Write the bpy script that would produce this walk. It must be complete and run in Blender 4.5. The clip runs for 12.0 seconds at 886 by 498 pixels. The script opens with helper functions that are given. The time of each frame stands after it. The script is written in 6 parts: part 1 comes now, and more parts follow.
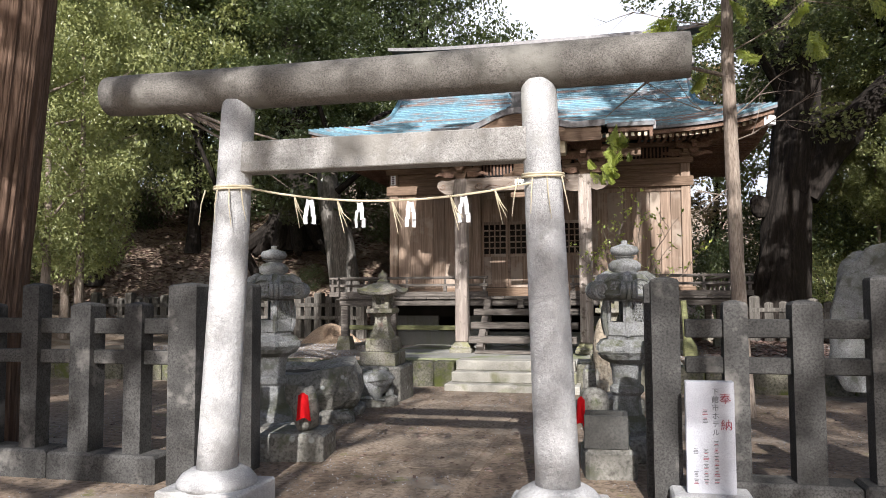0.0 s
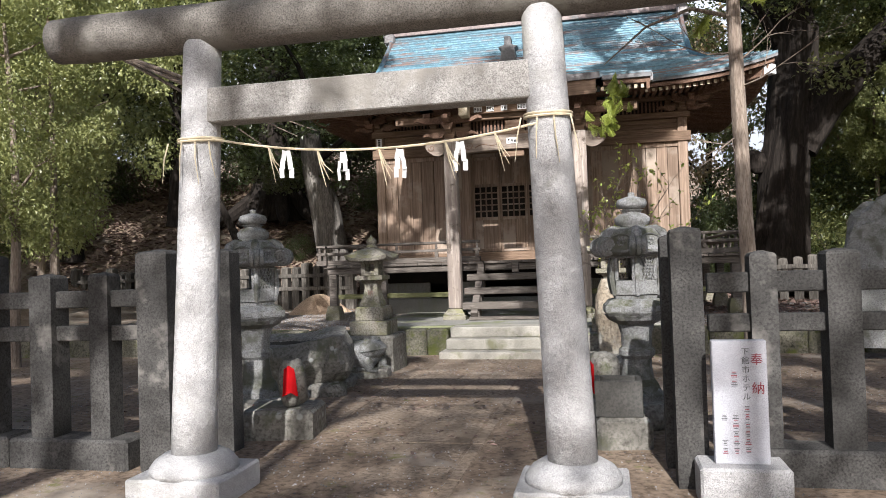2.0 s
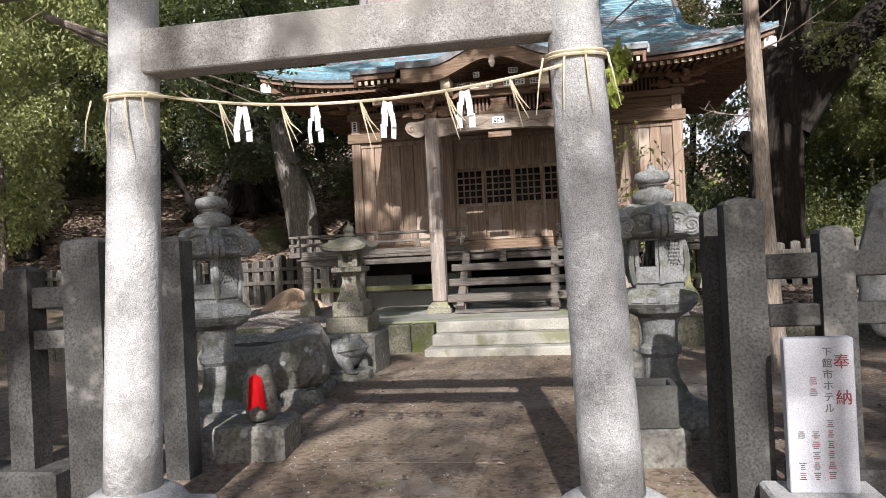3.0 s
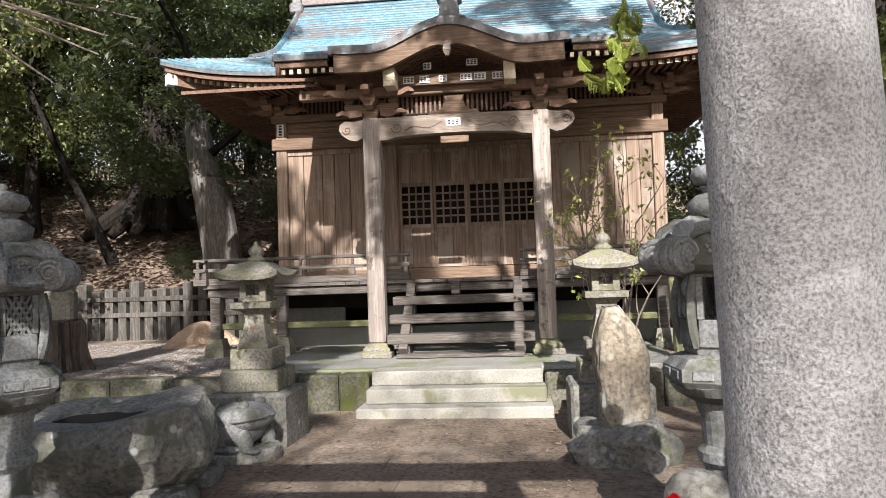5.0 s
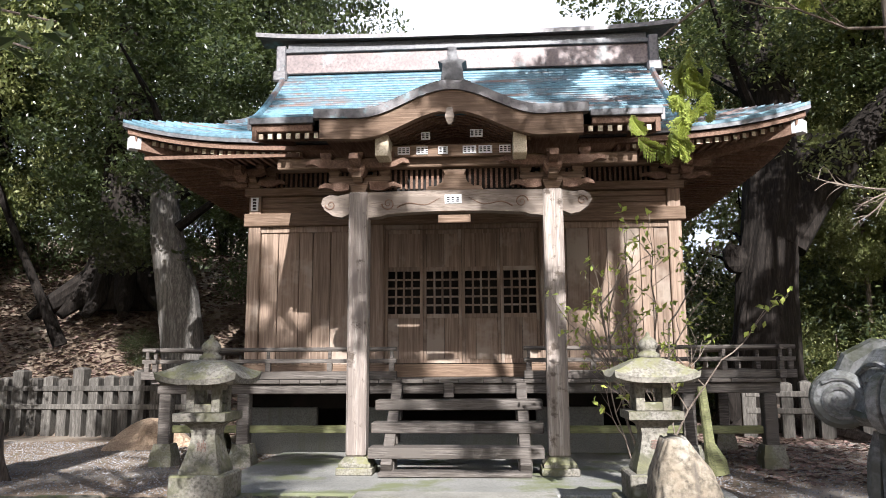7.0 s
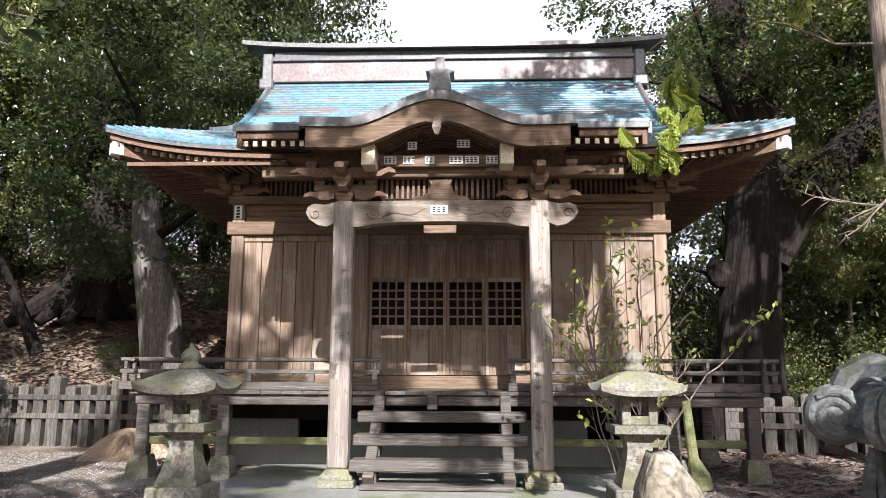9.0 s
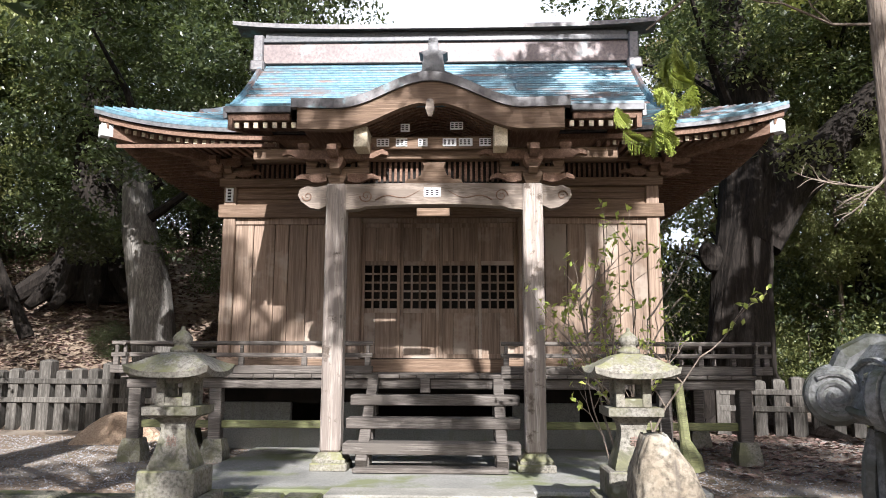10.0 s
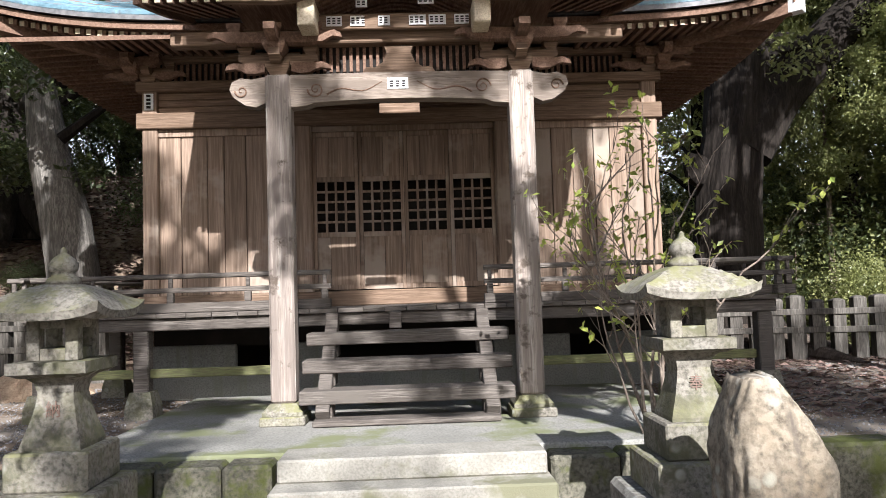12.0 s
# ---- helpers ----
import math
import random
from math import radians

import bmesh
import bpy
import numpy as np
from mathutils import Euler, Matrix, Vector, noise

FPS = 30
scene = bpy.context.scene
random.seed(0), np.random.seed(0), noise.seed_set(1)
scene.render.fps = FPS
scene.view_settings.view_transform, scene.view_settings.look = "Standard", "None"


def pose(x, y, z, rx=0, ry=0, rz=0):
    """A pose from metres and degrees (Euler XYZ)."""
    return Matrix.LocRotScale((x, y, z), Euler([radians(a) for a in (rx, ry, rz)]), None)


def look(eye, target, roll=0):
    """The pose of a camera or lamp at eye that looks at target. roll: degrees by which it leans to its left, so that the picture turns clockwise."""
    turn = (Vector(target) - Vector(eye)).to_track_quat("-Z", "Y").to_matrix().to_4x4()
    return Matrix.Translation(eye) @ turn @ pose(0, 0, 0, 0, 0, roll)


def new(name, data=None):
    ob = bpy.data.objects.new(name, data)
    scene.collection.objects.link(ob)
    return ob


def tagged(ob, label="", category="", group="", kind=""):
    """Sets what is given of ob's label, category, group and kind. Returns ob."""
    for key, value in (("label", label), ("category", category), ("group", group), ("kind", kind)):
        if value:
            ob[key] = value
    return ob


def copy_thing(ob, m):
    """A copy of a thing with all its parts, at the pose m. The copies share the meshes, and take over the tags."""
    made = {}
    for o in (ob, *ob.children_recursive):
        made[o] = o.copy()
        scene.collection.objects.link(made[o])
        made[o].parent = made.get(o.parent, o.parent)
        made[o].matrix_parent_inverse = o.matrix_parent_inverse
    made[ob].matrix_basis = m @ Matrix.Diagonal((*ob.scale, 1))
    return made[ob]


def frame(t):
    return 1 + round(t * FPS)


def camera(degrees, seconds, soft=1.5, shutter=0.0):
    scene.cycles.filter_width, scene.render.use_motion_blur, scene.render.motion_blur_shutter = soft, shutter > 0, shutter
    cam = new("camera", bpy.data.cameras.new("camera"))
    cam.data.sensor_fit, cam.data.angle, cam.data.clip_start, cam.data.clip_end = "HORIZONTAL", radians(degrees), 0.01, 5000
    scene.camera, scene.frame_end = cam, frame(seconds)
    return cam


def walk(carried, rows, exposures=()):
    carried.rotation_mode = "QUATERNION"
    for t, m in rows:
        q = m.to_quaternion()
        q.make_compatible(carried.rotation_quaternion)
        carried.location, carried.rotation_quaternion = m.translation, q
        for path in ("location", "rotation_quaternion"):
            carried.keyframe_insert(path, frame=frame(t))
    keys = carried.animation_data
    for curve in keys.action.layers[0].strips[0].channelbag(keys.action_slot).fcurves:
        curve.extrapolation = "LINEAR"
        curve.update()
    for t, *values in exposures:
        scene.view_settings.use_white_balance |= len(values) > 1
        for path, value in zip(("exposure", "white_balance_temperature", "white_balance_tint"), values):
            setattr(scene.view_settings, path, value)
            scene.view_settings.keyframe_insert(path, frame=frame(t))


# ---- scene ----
cam = camera(61.4, 12.0, soft=0.9)
PATH = [
    (0, (1.639, -3.244, 1.564), (1.188, -1.299, 1.683), -0.3),
    (0.5, (1.63, -3.226, 1.545), (1.18, -1.279, 1.64), -0.7),
    (1, (1.602, -3.21, 1.548), (1.157, -1.262, 1.62), -1.0),
    (1.5, (1.56, -3.103, 1.52), (1.122, -1.152, 1.571), -1.5),
    (2, (1.479, -2.741, 1.5), (1.056, -0.787, 1.536), -1.9),
    (2.5, (1.355, -2.346, 1.467), (0.955, -0.386, 1.49), -2.3),
    (2.7, (1.275, -2.161, 1.462), (0.892, -0.198, 1.481), -2.5),
    (4.3, (0.892, -0.507, 1.506), (0.651, 1.478, 1.488), -2.9),
    (4.5, (0.857, -0.272, 1.487), (0.642, 1.717, 1.471), -2.6),
    (5, (0.797, 0.307, 1.524), (0.594, 2.297, 1.599), -1.9),
    (5.5, (0.627, 0.83, 1.551), (0.456, 2.817, 1.697), -1.6),
    (6, (0.524, 1.292, 1.584), (0.366, 3.276, 1.782), -1.0),
    (6.5, (0.459, 1.548, 1.677), (0.315, 3.527, 1.929), -0.6),
    (7, (0.429, 1.613, 1.694), (0.3, 3.586, 1.996), -0.3),
    (7.5, (0.437, 1.631, 1.696), (0.32, 3.599, 2.036), -0.1),
    (9.5, (0.405, 1.695, 1.686), (0.328, 3.667, 2.011), 0.3),
    (10, (0.397, 1.715, 1.682), (0.332, 3.693, 1.974), 0.2),
    (10.5, (0.364, 1.769, 1.664), (0.324, 3.754, 1.904), -0.2),
    (11, (0.35, 2.071, 1.611), (0.341, 4.063, 1.787), -0.7),
    (11.5, (0.293, 2.575, 1.642), (0.324, 4.571, 1.766), -1.4),
    (12, (0.145, 3.209, 1.628), (0.212, 5.205, 1.743), -1.8),
]
walk(cam, [(t, look(eye, target, roll)) for t, eye, target, roll in PATH],
     exposures=[(0, 0.97, 5850, 13), (2.7, 0.9, 5850, 13), (4.5, 1.15, 5950, 13), (7, 1.18, 5700, 13), (12, 1.27, 5700, 13)])

# ---- light ----
SUN_DIR = Vector((0.10, -0.70, 0.475)).normalized()      # towards the sun
world = bpy.data.worlds.new("world")
scene.world = world
world.use_nodes = True
wn = world.node_tree.nodes
sky = wn.new("ShaderNodeTexSky")
sky.sky_type = "NISHITA"
sky.sun_disc = False
sky.sun_elevation = math.asin(SUN_DIR.z)
sky.sun_rotation = math.atan2(SUN_DIR.x, SUN_DIR.y)
sky.air_density, sky.dust_density, sky.ozone_density = 1.0, 3.0, 1.0
wn["Background"].inputs["Strength"].default_value = 0.075
world.node_tree.links.new(sky.outputs[0], wn["Background"].inputs["Color"])
sun_data = bpy.data.lights.new("sun", "SUN")
sun_data.energy, sun_data.angle, sun_data.color = 5.0, radians(0.5), (1.0, 0.93, 0.82)
sun = new("sun", sun_data)
sun.matrix_world = look(SUN_DIR * 60, (0, 0, 0))

# ---- materials ----
def shader(name, cols, scale=6.0, rough=0.85, bump=0.3, fine=60.0, stretch=(1, 1, 1), metal=0.0, patch=None,
           patch_scale=1.3, patch_cut=0.55, moss=None, moss_amount=0.5, vary=0.12, spots=None, wave=0.0, island=False, streak=None):
    """Two scales of noise between colours; optional stained patches, moss on upper faces, lichen spots and saw-grain."""
    m = bpy.data.materials.new(name)
    m.use_nodes = True
    nt = m.node_tree
    nd, ln = nt.nodes, nt.links
    b = nd["Principled BSDF"]
    b.inputs["Roughness"].default_value, b.inputs["Metallic"].default_value = rough, metal
    b.inputs["Specular IOR Level"].default_value = 0.5 if rough < 0.7 else 0.15
    geo = nd.new("ShaderNodeNewGeometry")
    mp = nd.new("ShaderNodeMapping")
    mp.inputs["Scale"].default_value = stretch
    info = nd.new("ShaderNodeObjectInfo")
    off = nd.new("ShaderNodeVectorMath")
    off.operation = "ADD"
    wide = nd.new("ShaderNodeMath")
    wide.operation, wide.inputs[1].default_value = "MULTIPLY", 37.0
    ln.new(info.outputs["Random"], wide.inputs[0])
    ln.new(geo.outputs["Position"], off.inputs[0])
    if vary > 0:
        ln.new(wide.outputs[0], off.inputs[1])
    ln.new(off.outputs[0], mp.inputs["Vector"])

    def noise_tex(sc, detail=6.0, vec=mp.outputs[0], rgh=0.6):
        n = nd.new("ShaderNodeTexNoise")
        n.inputs["Scale"].default_value, n.inputs["Detail"].default_value, n.inputs["Roughness"].default_value = sc, detail, rgh
        ln.new(vec, n.inputs["Vector"])
        return n.outputs["Fac"]

    def mixer(fac, a, c, mode="MIX"):
        x = nd.new("ShaderNodeMix")
        x.data_type, x.blend_type = "RGBA", mode
        for sock, val in ((x.inputs[0], fac), (x.inputs[6], a), (x.inputs[7], c)):
            if isinstance(val, (int, float)):
                sock.default_value = val
            elif isinstance(val, (tuple, list)):
                sock.default_value = (*val[:3], 1)
            else:
                ln.new(val, sock)
        return x.outputs[2]

    def ramp(fac, lo, hi):
        r = nd.new("ShaderNodeMapRange")
        r.inputs[1].default_value, r.inputs[2].default_value = lo, hi
        ln.new(fac, r.inputs[0])
        return r.outputs[0]

    big, small = noise_tex(scale), noise_tex(fine, 4.0)
    c = mixer(ramp(big, 0.32, 0.68), cols[0], cols[1])
    if len(cols) > 2:
        c = mixer(ramp(small, 0.42, 0.7), c, cols[2])
    if wave:
        w = nd.new("ShaderNodeTexNoise")
        w.inputs["Scale"].default_value, w.inputs["Detail"].default_value = wave, 3.0
        ln.new(mp.outputs[0], w.inputs["Vector"])
        c = mixer(ramp(w.outputs["Fac"], 0.45, 0.62), c, tuple(v * 0.72 for v in cols[0]))
    if patch:
        p = noise_tex(patch_scale, 5.0, off.outputs[0], 0.65)
        c = mixer(ramp(p, patch_cut, patch_cut + 0.1), c, patch)
    if streak:
        sm = nd.new("ShaderNodeMapping")
        sm.inputs["Scale"].default_value = (9, 9, 0.7)
        ln.new(off.outputs[0], sm.inputs["Vector"])
        c = mixer(ramp(noise_tex(1.0, 4.0, sm.outputs[0]), 0.55, 0.72), c, streak)
    if spots:
        v = nd.new("ShaderNodeTexVoronoi")
        v.inputs["Scale"].default_value = 9.0
        ln.new(off.outputs[0], v.inputs["Vector"])
        sp = nd.new("ShaderNodeMath")
        sp.operation = "MULTIPLY"
        ln.new(ramp(v.outputs["Distance"], 0.30, 0.18), sp.inputs[0])
        ln.new(ramp(noise_tex(3.0, 3.0, off.outputs[0]), 0.5, 0.62), sp.inputs[1])
        c = mixer(sp.outputs[0], c, spots)
    if moss:
        sx = nd.new("ShaderNodeSeparateXYZ")
        ln.new(geo.outputs["Normal"], sx.inputs[0])
        mm = nd.new("ShaderNodeMath")
        mm.operation = "MULTIPLY"
        ln.new(ramp(sx.outputs[2], -0.3, 0.7), mm.inputs[0])
        ln.new(ramp(noise_tex(4.0, 6.0, off.outputs[0], 0.7), 0.62 - 0.3 * moss_amount, 0.72 - 0.2 * moss_amount), mm.inputs[1])
        c = mixer(mm.outputs[0], c, moss)
    if vary > 0:
        h = nd.new("ShaderNodeHueSaturation")
        vr = nd.new("ShaderNodeMapRange")
        vr.inputs[3].default_value, vr.inputs[4].default_value = 1 - vary, 1 + vary
        ln.new(geo.outputs["Random Per Island"] if island else info.outputs["Random"], vr.inputs[0])
        ln.new(vr.outputs[0], h.inputs["Value"])
        ln.new(c, h.inputs["Color"])
        c = h.outputs[0]
    ln.new(c, b.inputs["Base Color"])
    bp = nd.new("ShaderNodeBump")
    bp.inputs["Strength"].default_value, bp.inputs["Distance"].default_value = bump, 0.02
    bm2 = nd.new("ShaderNodeBump")
    bm2.inputs["Strength"].default_value, bm2.inputs["Distance"].default_value = bump, 0.004
    ln.new(big, bp.inputs["Height"])
    ln.new(small, bm2.inputs["Height"])
    ln.new(bp.outputs[0], bm2.inputs["Normal"])
    ln.new(bm2.outputs[0], b.inputs["Normal"])
    return m


def leaf_shader(name, dark, light, through_col):
    m = bpy.data.materials.new(name)
    m.use_nodes = True
    nd, ln = m.node_tree.nodes, m.node_tree.links
    b = nd["Principled BSDF"]
    b.inputs["Roughness"].default_value = 0.33
    geo = nd.new("ShaderNodeNewGeometry")
    x = nd.new("ShaderNodeMix")
    x.data_type = "RGBA"
    x.inputs[6].default_value, x.inputs[7].default_value = (*dark, 1), (*light, 1)
    ln.new(geo.outputs["Random Per Island"], x.inputs[0])
    ln.new(x.outputs[2], b.inputs["Base Color"])
    tr = nd.new("ShaderNodeBsdfTranslucent")
    tr.inputs["Color"].default_value = (*through_col, 1)
    mx = nd.new("ShaderNodeMixShader")
    mx.inputs[0].default_value = 0.3
    ln.new(b.outputs[0], mx.inputs[1])
    ln.new(tr.outputs[0], mx.inputs[2])
    ln.new(mx.outputs[0], nd["Material Output"].inputs["Surface"])
    return m


M = {}
M["granite"] = shader("granite", [(0.46, 0.45, 0.44), (0.60, 0.59, 0.58), (0.20, 0.195, 0.19)], 30, 0.85, 0.7, 190, patch=(0.36, 0.35, 0.32), patch_scale=1.6, patch_cut=0.57)
# browner stone of the top beam, darkened further for the shade on it
M["granite_beam_shaded"] = shader("granite_beam_shaded", [(0.16, 0.147, 0.13), (0.23, 0.213, 0.19), (0.075, 0.069, 0.06)], 14, 0.85, 0.6, 110, patch=(0.20, 0.19, 0.165), patch_scale=2.0, patch_cut=0.54)
# darker copy of the pillar granite: the tie beam's shade is in its colour
M["granite_tie_shaded"] = shader("granite_tie_shaded", [(0.30, 0.285, 0.265), (0.40, 0.385, 0.36), (0.13, 0.122, 0.112)], 22, 0.85, 0.6, 150, patch=(0.25, 0.235, 0.21), patch_scale=2.0, patch_cut=0.53)
M["stone_dark"] = shader("stone_dark", [(0.050, 0.048, 0.045), (0.095, 0.091, 0.085), (0.030, 0.029, 0.027)], 4, 0.85, 0.6, 70, patch=(0.16, 0.15, 0.135), patch_scale=2.2, patch_cut=0.58)
M["stone_lantern"] = shader("stone_lantern", [(0.26, 0.26, 0.255), (0.37, 0.37, 0.365), (0.15, 0.15, 0.145)], 6, 0.9, 0.7, 70, patch=(0.14, 0.14, 0.12), patch_scale=3.0, patch_cut=0.50, moss=(0.085, 0.088, 0.05), moss_amount=0.6)
M["stone_old"] = shader("stone_old", [(0.21, 0.19, 0.155), (0.32, 0.30, 0.255), (0.10, 0.092, 0.075)], 6, 0.92, 0.8, 45, patch=(0.125, 0.12, 0.08), patch_scale=3.0, patch_cut=0.49, moss=(0.19, 0.185, 0.095), moss_amount=0.55, spots=(0.30, 0.30, 0.25))
M["stone_rock"] = shader("stone_rock", [(0.19, 0.18, 0.155), (0.32, 0.305, 0.27), (0.10, 0.094, 0.08)], 4, 0.9, 1.0, 30, patch=(0.13, 0.13, 0.10), patch_scale=2, patch_cut=0.53, moss=(0.12, 0.13, 0.06), moss_amount=0.15, spots=(0.42, 0.43, 0.40))
M["stone_mono"] = shader("stone_mono", [(0.24, 0.19, 0.13), (0.40, 0.35, 0.27), (0.12, 0.10, 0.075)], 4, 0.92, 1.0, 26, patch=(0.40, 0.39, 0.34), patch_scale=2.6, patch_cut=0.58, spots=(0.42, 0.40, 0.32), streak=(0.13, 0.11, 0.09))
M["mossy_wall"] = shader("mossy_wall", [(0.10, 0.095, 0.072), (0.19, 0.175, 0.135), (0.05, 0.05, 0.036)], 5, 0.95, 1.0, 30, patch=(0.09, 0.10, 0.03), patch_scale=2.4, patch_cut=0.53, moss=(0.13, 0.14, 0.05), moss_amount=0.35)
M["step_stone"] = shader("step_stone", [(0.30, 0.285, 0.245), (0.40, 0.38, 0.33), (0.25, 0.235, 0.20)], 4, 0.9, 0.5, 60, patch=(0.19, 0.185, 0.12), patch_scale=1.5, patch_cut=0.54)
M["concrete"] = shader("concrete", [(0.22, 0.215, 0.19), (0.32, 0.31, 0.28), (0.16, 0.155, 0.14)], 1.2, 0.9, 0.3, 60, patch=(0.17, 0.18, 0.10), patch_scale=0.9, patch_cut=0.5)
M["plaster"] = shader("plaster", [(0.22, 0.22, 0.205), (0.30, 0.295, 0.275), (0.15, 0.15, 0.14)], 2, 0.9, 0.2, 60, streak=(0.20, 0.20, 0.16))
M["dirt"] = shader("dirt", [(0.18, 0.133, 0.095), (0.28, 0.218, 0.162), (0.09, 0.066, 0.046)], 0.9, 0.95, 0.9, 22, patch=(0.27, 0.23, 0.185), patch_scale=0.6, patch_cut=0.53, vary=0, moss=(0.14, 0.135, 0.05), moss_amount=0.08)
M["path"] = shader("path", [(0.20, 0.153, 0.112), (0.31, 0.25, 0.19), (0.10, 0.076, 0.055)], 1.6, 0.95, 0.9, 26, patch=(0.19, 0.15, 0.11), patch_scale=0.9, patch_cut=0.52, vary=0)
M["gravel"] = shader("gravel", [(0.28, 0.265, 0.255), (0.40, 0.38, 0.37), (0.10, 0.095, 0.09)], 9, 0.95, 1.0, 30, patch=(0.20, 0.15, 0.11), patch_scale=0.7, patch_cut=0.58, vary=0)
M["pebble"] = shader("pebble", [(0.19, 0.18, 0.175), (0.28, 0.27, 0.265), (0.13, 0.125, 0.125)], 9, 0.9, 0.3, 60, vary=0.4, island=True)
M["litter"] = shader("litter", [(0.12, 0.075, 0.052), (0.20, 0.13, 0.095), (0.06, 0.038, 0.027)], 2.5, 0.95, 1.0, 24, vary=0)
M["dead_leaf"] = shader("dead_leaf", [(0.12, 0.08, 0.066), (0.23, 0.16, 0.135)], 5, 0.8, 0.1, 40, vary=0.5, island=True)
M["wood_post"] = shader("wood_post", [(0.33, 0.275, 0.235), (0.45, 0.40, 0.35), (0.19, 0.155, 0.125)], 3, 0.85, 0.5, 18, stretch=(6, 6, 0.3), patch=(0.12, 0.095, 0.075), patch_scale=7.0, patch_cut=0.57, wave=5)
M["wood_wall"] = shader("wood_wall", [(0.25, 0.18, 0.13), (0.34, 0.255, 0.19), (0.19, 0.135, 0.10)], 2, 0.8, 0.2, 14, stretch=(6, 6, 0.22), wave=5, vary=0.14, patch=(0.33, 0.27, 0.215), patch_scale=0.9, patch_cut=0.52)
M["wood_beam"] = shader("wood_beam", [(0.20, 0.135, 0.09), (0.29, 0.205, 0.145), (0.12, 0.08, 0.055)], 3, 0.8, 0.3, 20, stretch=(0.3, 7, 7), wave=8)
M["wood_grey"] = shader("wood_grey", [(0.12, 0.103, 0.088), (0.22, 0.195, 0.17), (0.055, 0.047, 0.04)], 3, 0.85, 0.4, 20, stretch=(0.35, 7, 7), wave=9, patch=(0.12, 0.105, 0.09), patch_scale=1.8, patch_cut=0.55)
M["wood_carved"] = shader("wood_carved", [(0.27, 0.22, 0.178), (0.38, 0.32, 0.265), (0.15, 0.12, 0.092)], 3, 0.85, 0.3, 22, stretch=(0.5, 5, 5), wave=3)
M["wood_eave"] = shader("wood_eave", [(0.19, 0.118, 0.082), (0.27, 0.175, 0.125), (0.12, 0.072, 0.05)], 3, 0.8, 0.25, 20, stretch=(5, 0.4, 5), wave=7)
M["wood_end"] = shader("wood_end", [(0.52, 0.44, 0.31), (0.64, 0.56, 0.42), (0.36, 0.30, 0.21)], 20, 0.8, 0.1, 60)
M["wood_picket"] = shader("wood_picket", [(0.095, 0.086, 0.074), (0.165, 0.152, 0.132), (0.05, 0.044, 0.038)], 3, 0.9, 0.6, 20, stretch=(6, 6, 0.5), wave=5, vary=0.3)
M["wood_moss"] = shader("wood_moss", [(0.16, 0.17, 0.07), (0.25, 0.25, 0.12), (0.10, 0.09, 0.06)], 3, 0.9, 0.4, 20, stretch=(0.4, 6, 6))
# near-black that stands for shade in gaps and indoors; also the slips' ink
M["shade_and_ink_black"] = shader("shade_and_ink_black", [(0.02, 0.018, 0.016), (0.035, 0.03, 0.027)], 3, 0.95, 0.2, 30)
M["copper"] = shader("copper", [(0.095, 0.20, 0.25), (0.165, 0.29, 0.35), (0.055, 0.115, 0.15)], 2.2, 0.46, 0.3, 16, stretch=(0.7, 1, 1), metal=0.2, patch=(0.18, 0.12, 0.10), patch_scale=0.5, patch_cut=0.51, streak=(0.20, 0.36, 0.42), vary=0.22)
M["copper_edge"] = shader("copper_edge", [(0.13, 0.122, 0.122), (0.20, 0.185, 0.18), (0.09, 0.086, 0.085)], 3, 0.45, 0.2, 20, metal=0.25, patch=(0.20, 0.33, 0.36), patch_scale=1.5, patch_cut=0.6)
M["copper_pink"] = shader("copper_pink", [(0.17, 0.132, 0.122), (0.25, 0.195, 0.18), (0.11, 0.09, 0.086)], 2, 0.5, 0.2, 20, metal=0.15, patch=(0.24, 0.30, 0.30), patch_scale=1.0, patch_cut=0.58)
M["copper_dark"] = shader("copper_dark", [(0.10, 0.10, 0.105), (0.17, 0.165, 0.165), (0.07, 0.07, 0.07)], 3, 0.45, 0.2, 20, metal=0.25)
M["straw"] = shader("straw", [(0.52, 0.44, 0.29), (0.66, 0.58, 0.42)], 20, 0.9, 0.3, 80)
M["paper"] = shader("paper", [(0.80, 0.80, 0.80), (0.86, 0.86, 0.86)], 9, 0.8, 0.05, 80)
M["red_cloth"] = shader("red_cloth", [(0.62, 0.008, 0.012), (0.72, 0.014, 0.018)], 6, 0.85, 0.2, 200)
M["red_ink"] = shader("red_ink", [(0.24, 0.045, 0.06), (0.32, 0.07, 0.08)], 30, 0.8, 0.05, 90)
M["faded_ink"] = shader("faded_ink", [(0.20, 0.13, 0.10), (0.27, 0.19, 0.155)], 30, 0.8, 0.05, 90)
M["dark_ink"] = shader("dark_ink", [(0.10, 0.10, 0.10), (0.16, 0.16, 0.16)], 30, 0.8, 0.05, 90)
M["tablet"] = shader("tablet", [(0.42, 0.42, 0.45), (0.52, 0.52, 0.55), (0.28, 0.28, 0.31)], 12, 0.55, 0.08, 220)
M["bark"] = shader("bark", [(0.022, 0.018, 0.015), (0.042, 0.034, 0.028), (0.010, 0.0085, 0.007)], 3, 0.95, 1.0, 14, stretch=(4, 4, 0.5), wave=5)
M["bark_cedar"] = shader("bark_cedar", [(0.135, 0.085, 0.058), (0.24, 0.165, 0.12), (0.055, 0.034, 0.023)], 4, 0.95, 1.0, 9, stretch=(5, 5, 0.25), wave=4)
M["bark_stump"] = shader("bark_stump", [(0.09, 0.07, 0.055), (0.17, 0.14, 0.112), (0.04, 0.031, 0.025)], 4, 0.95, 1.0, 12, stretch=(4, 4, 0.4), wave=4)
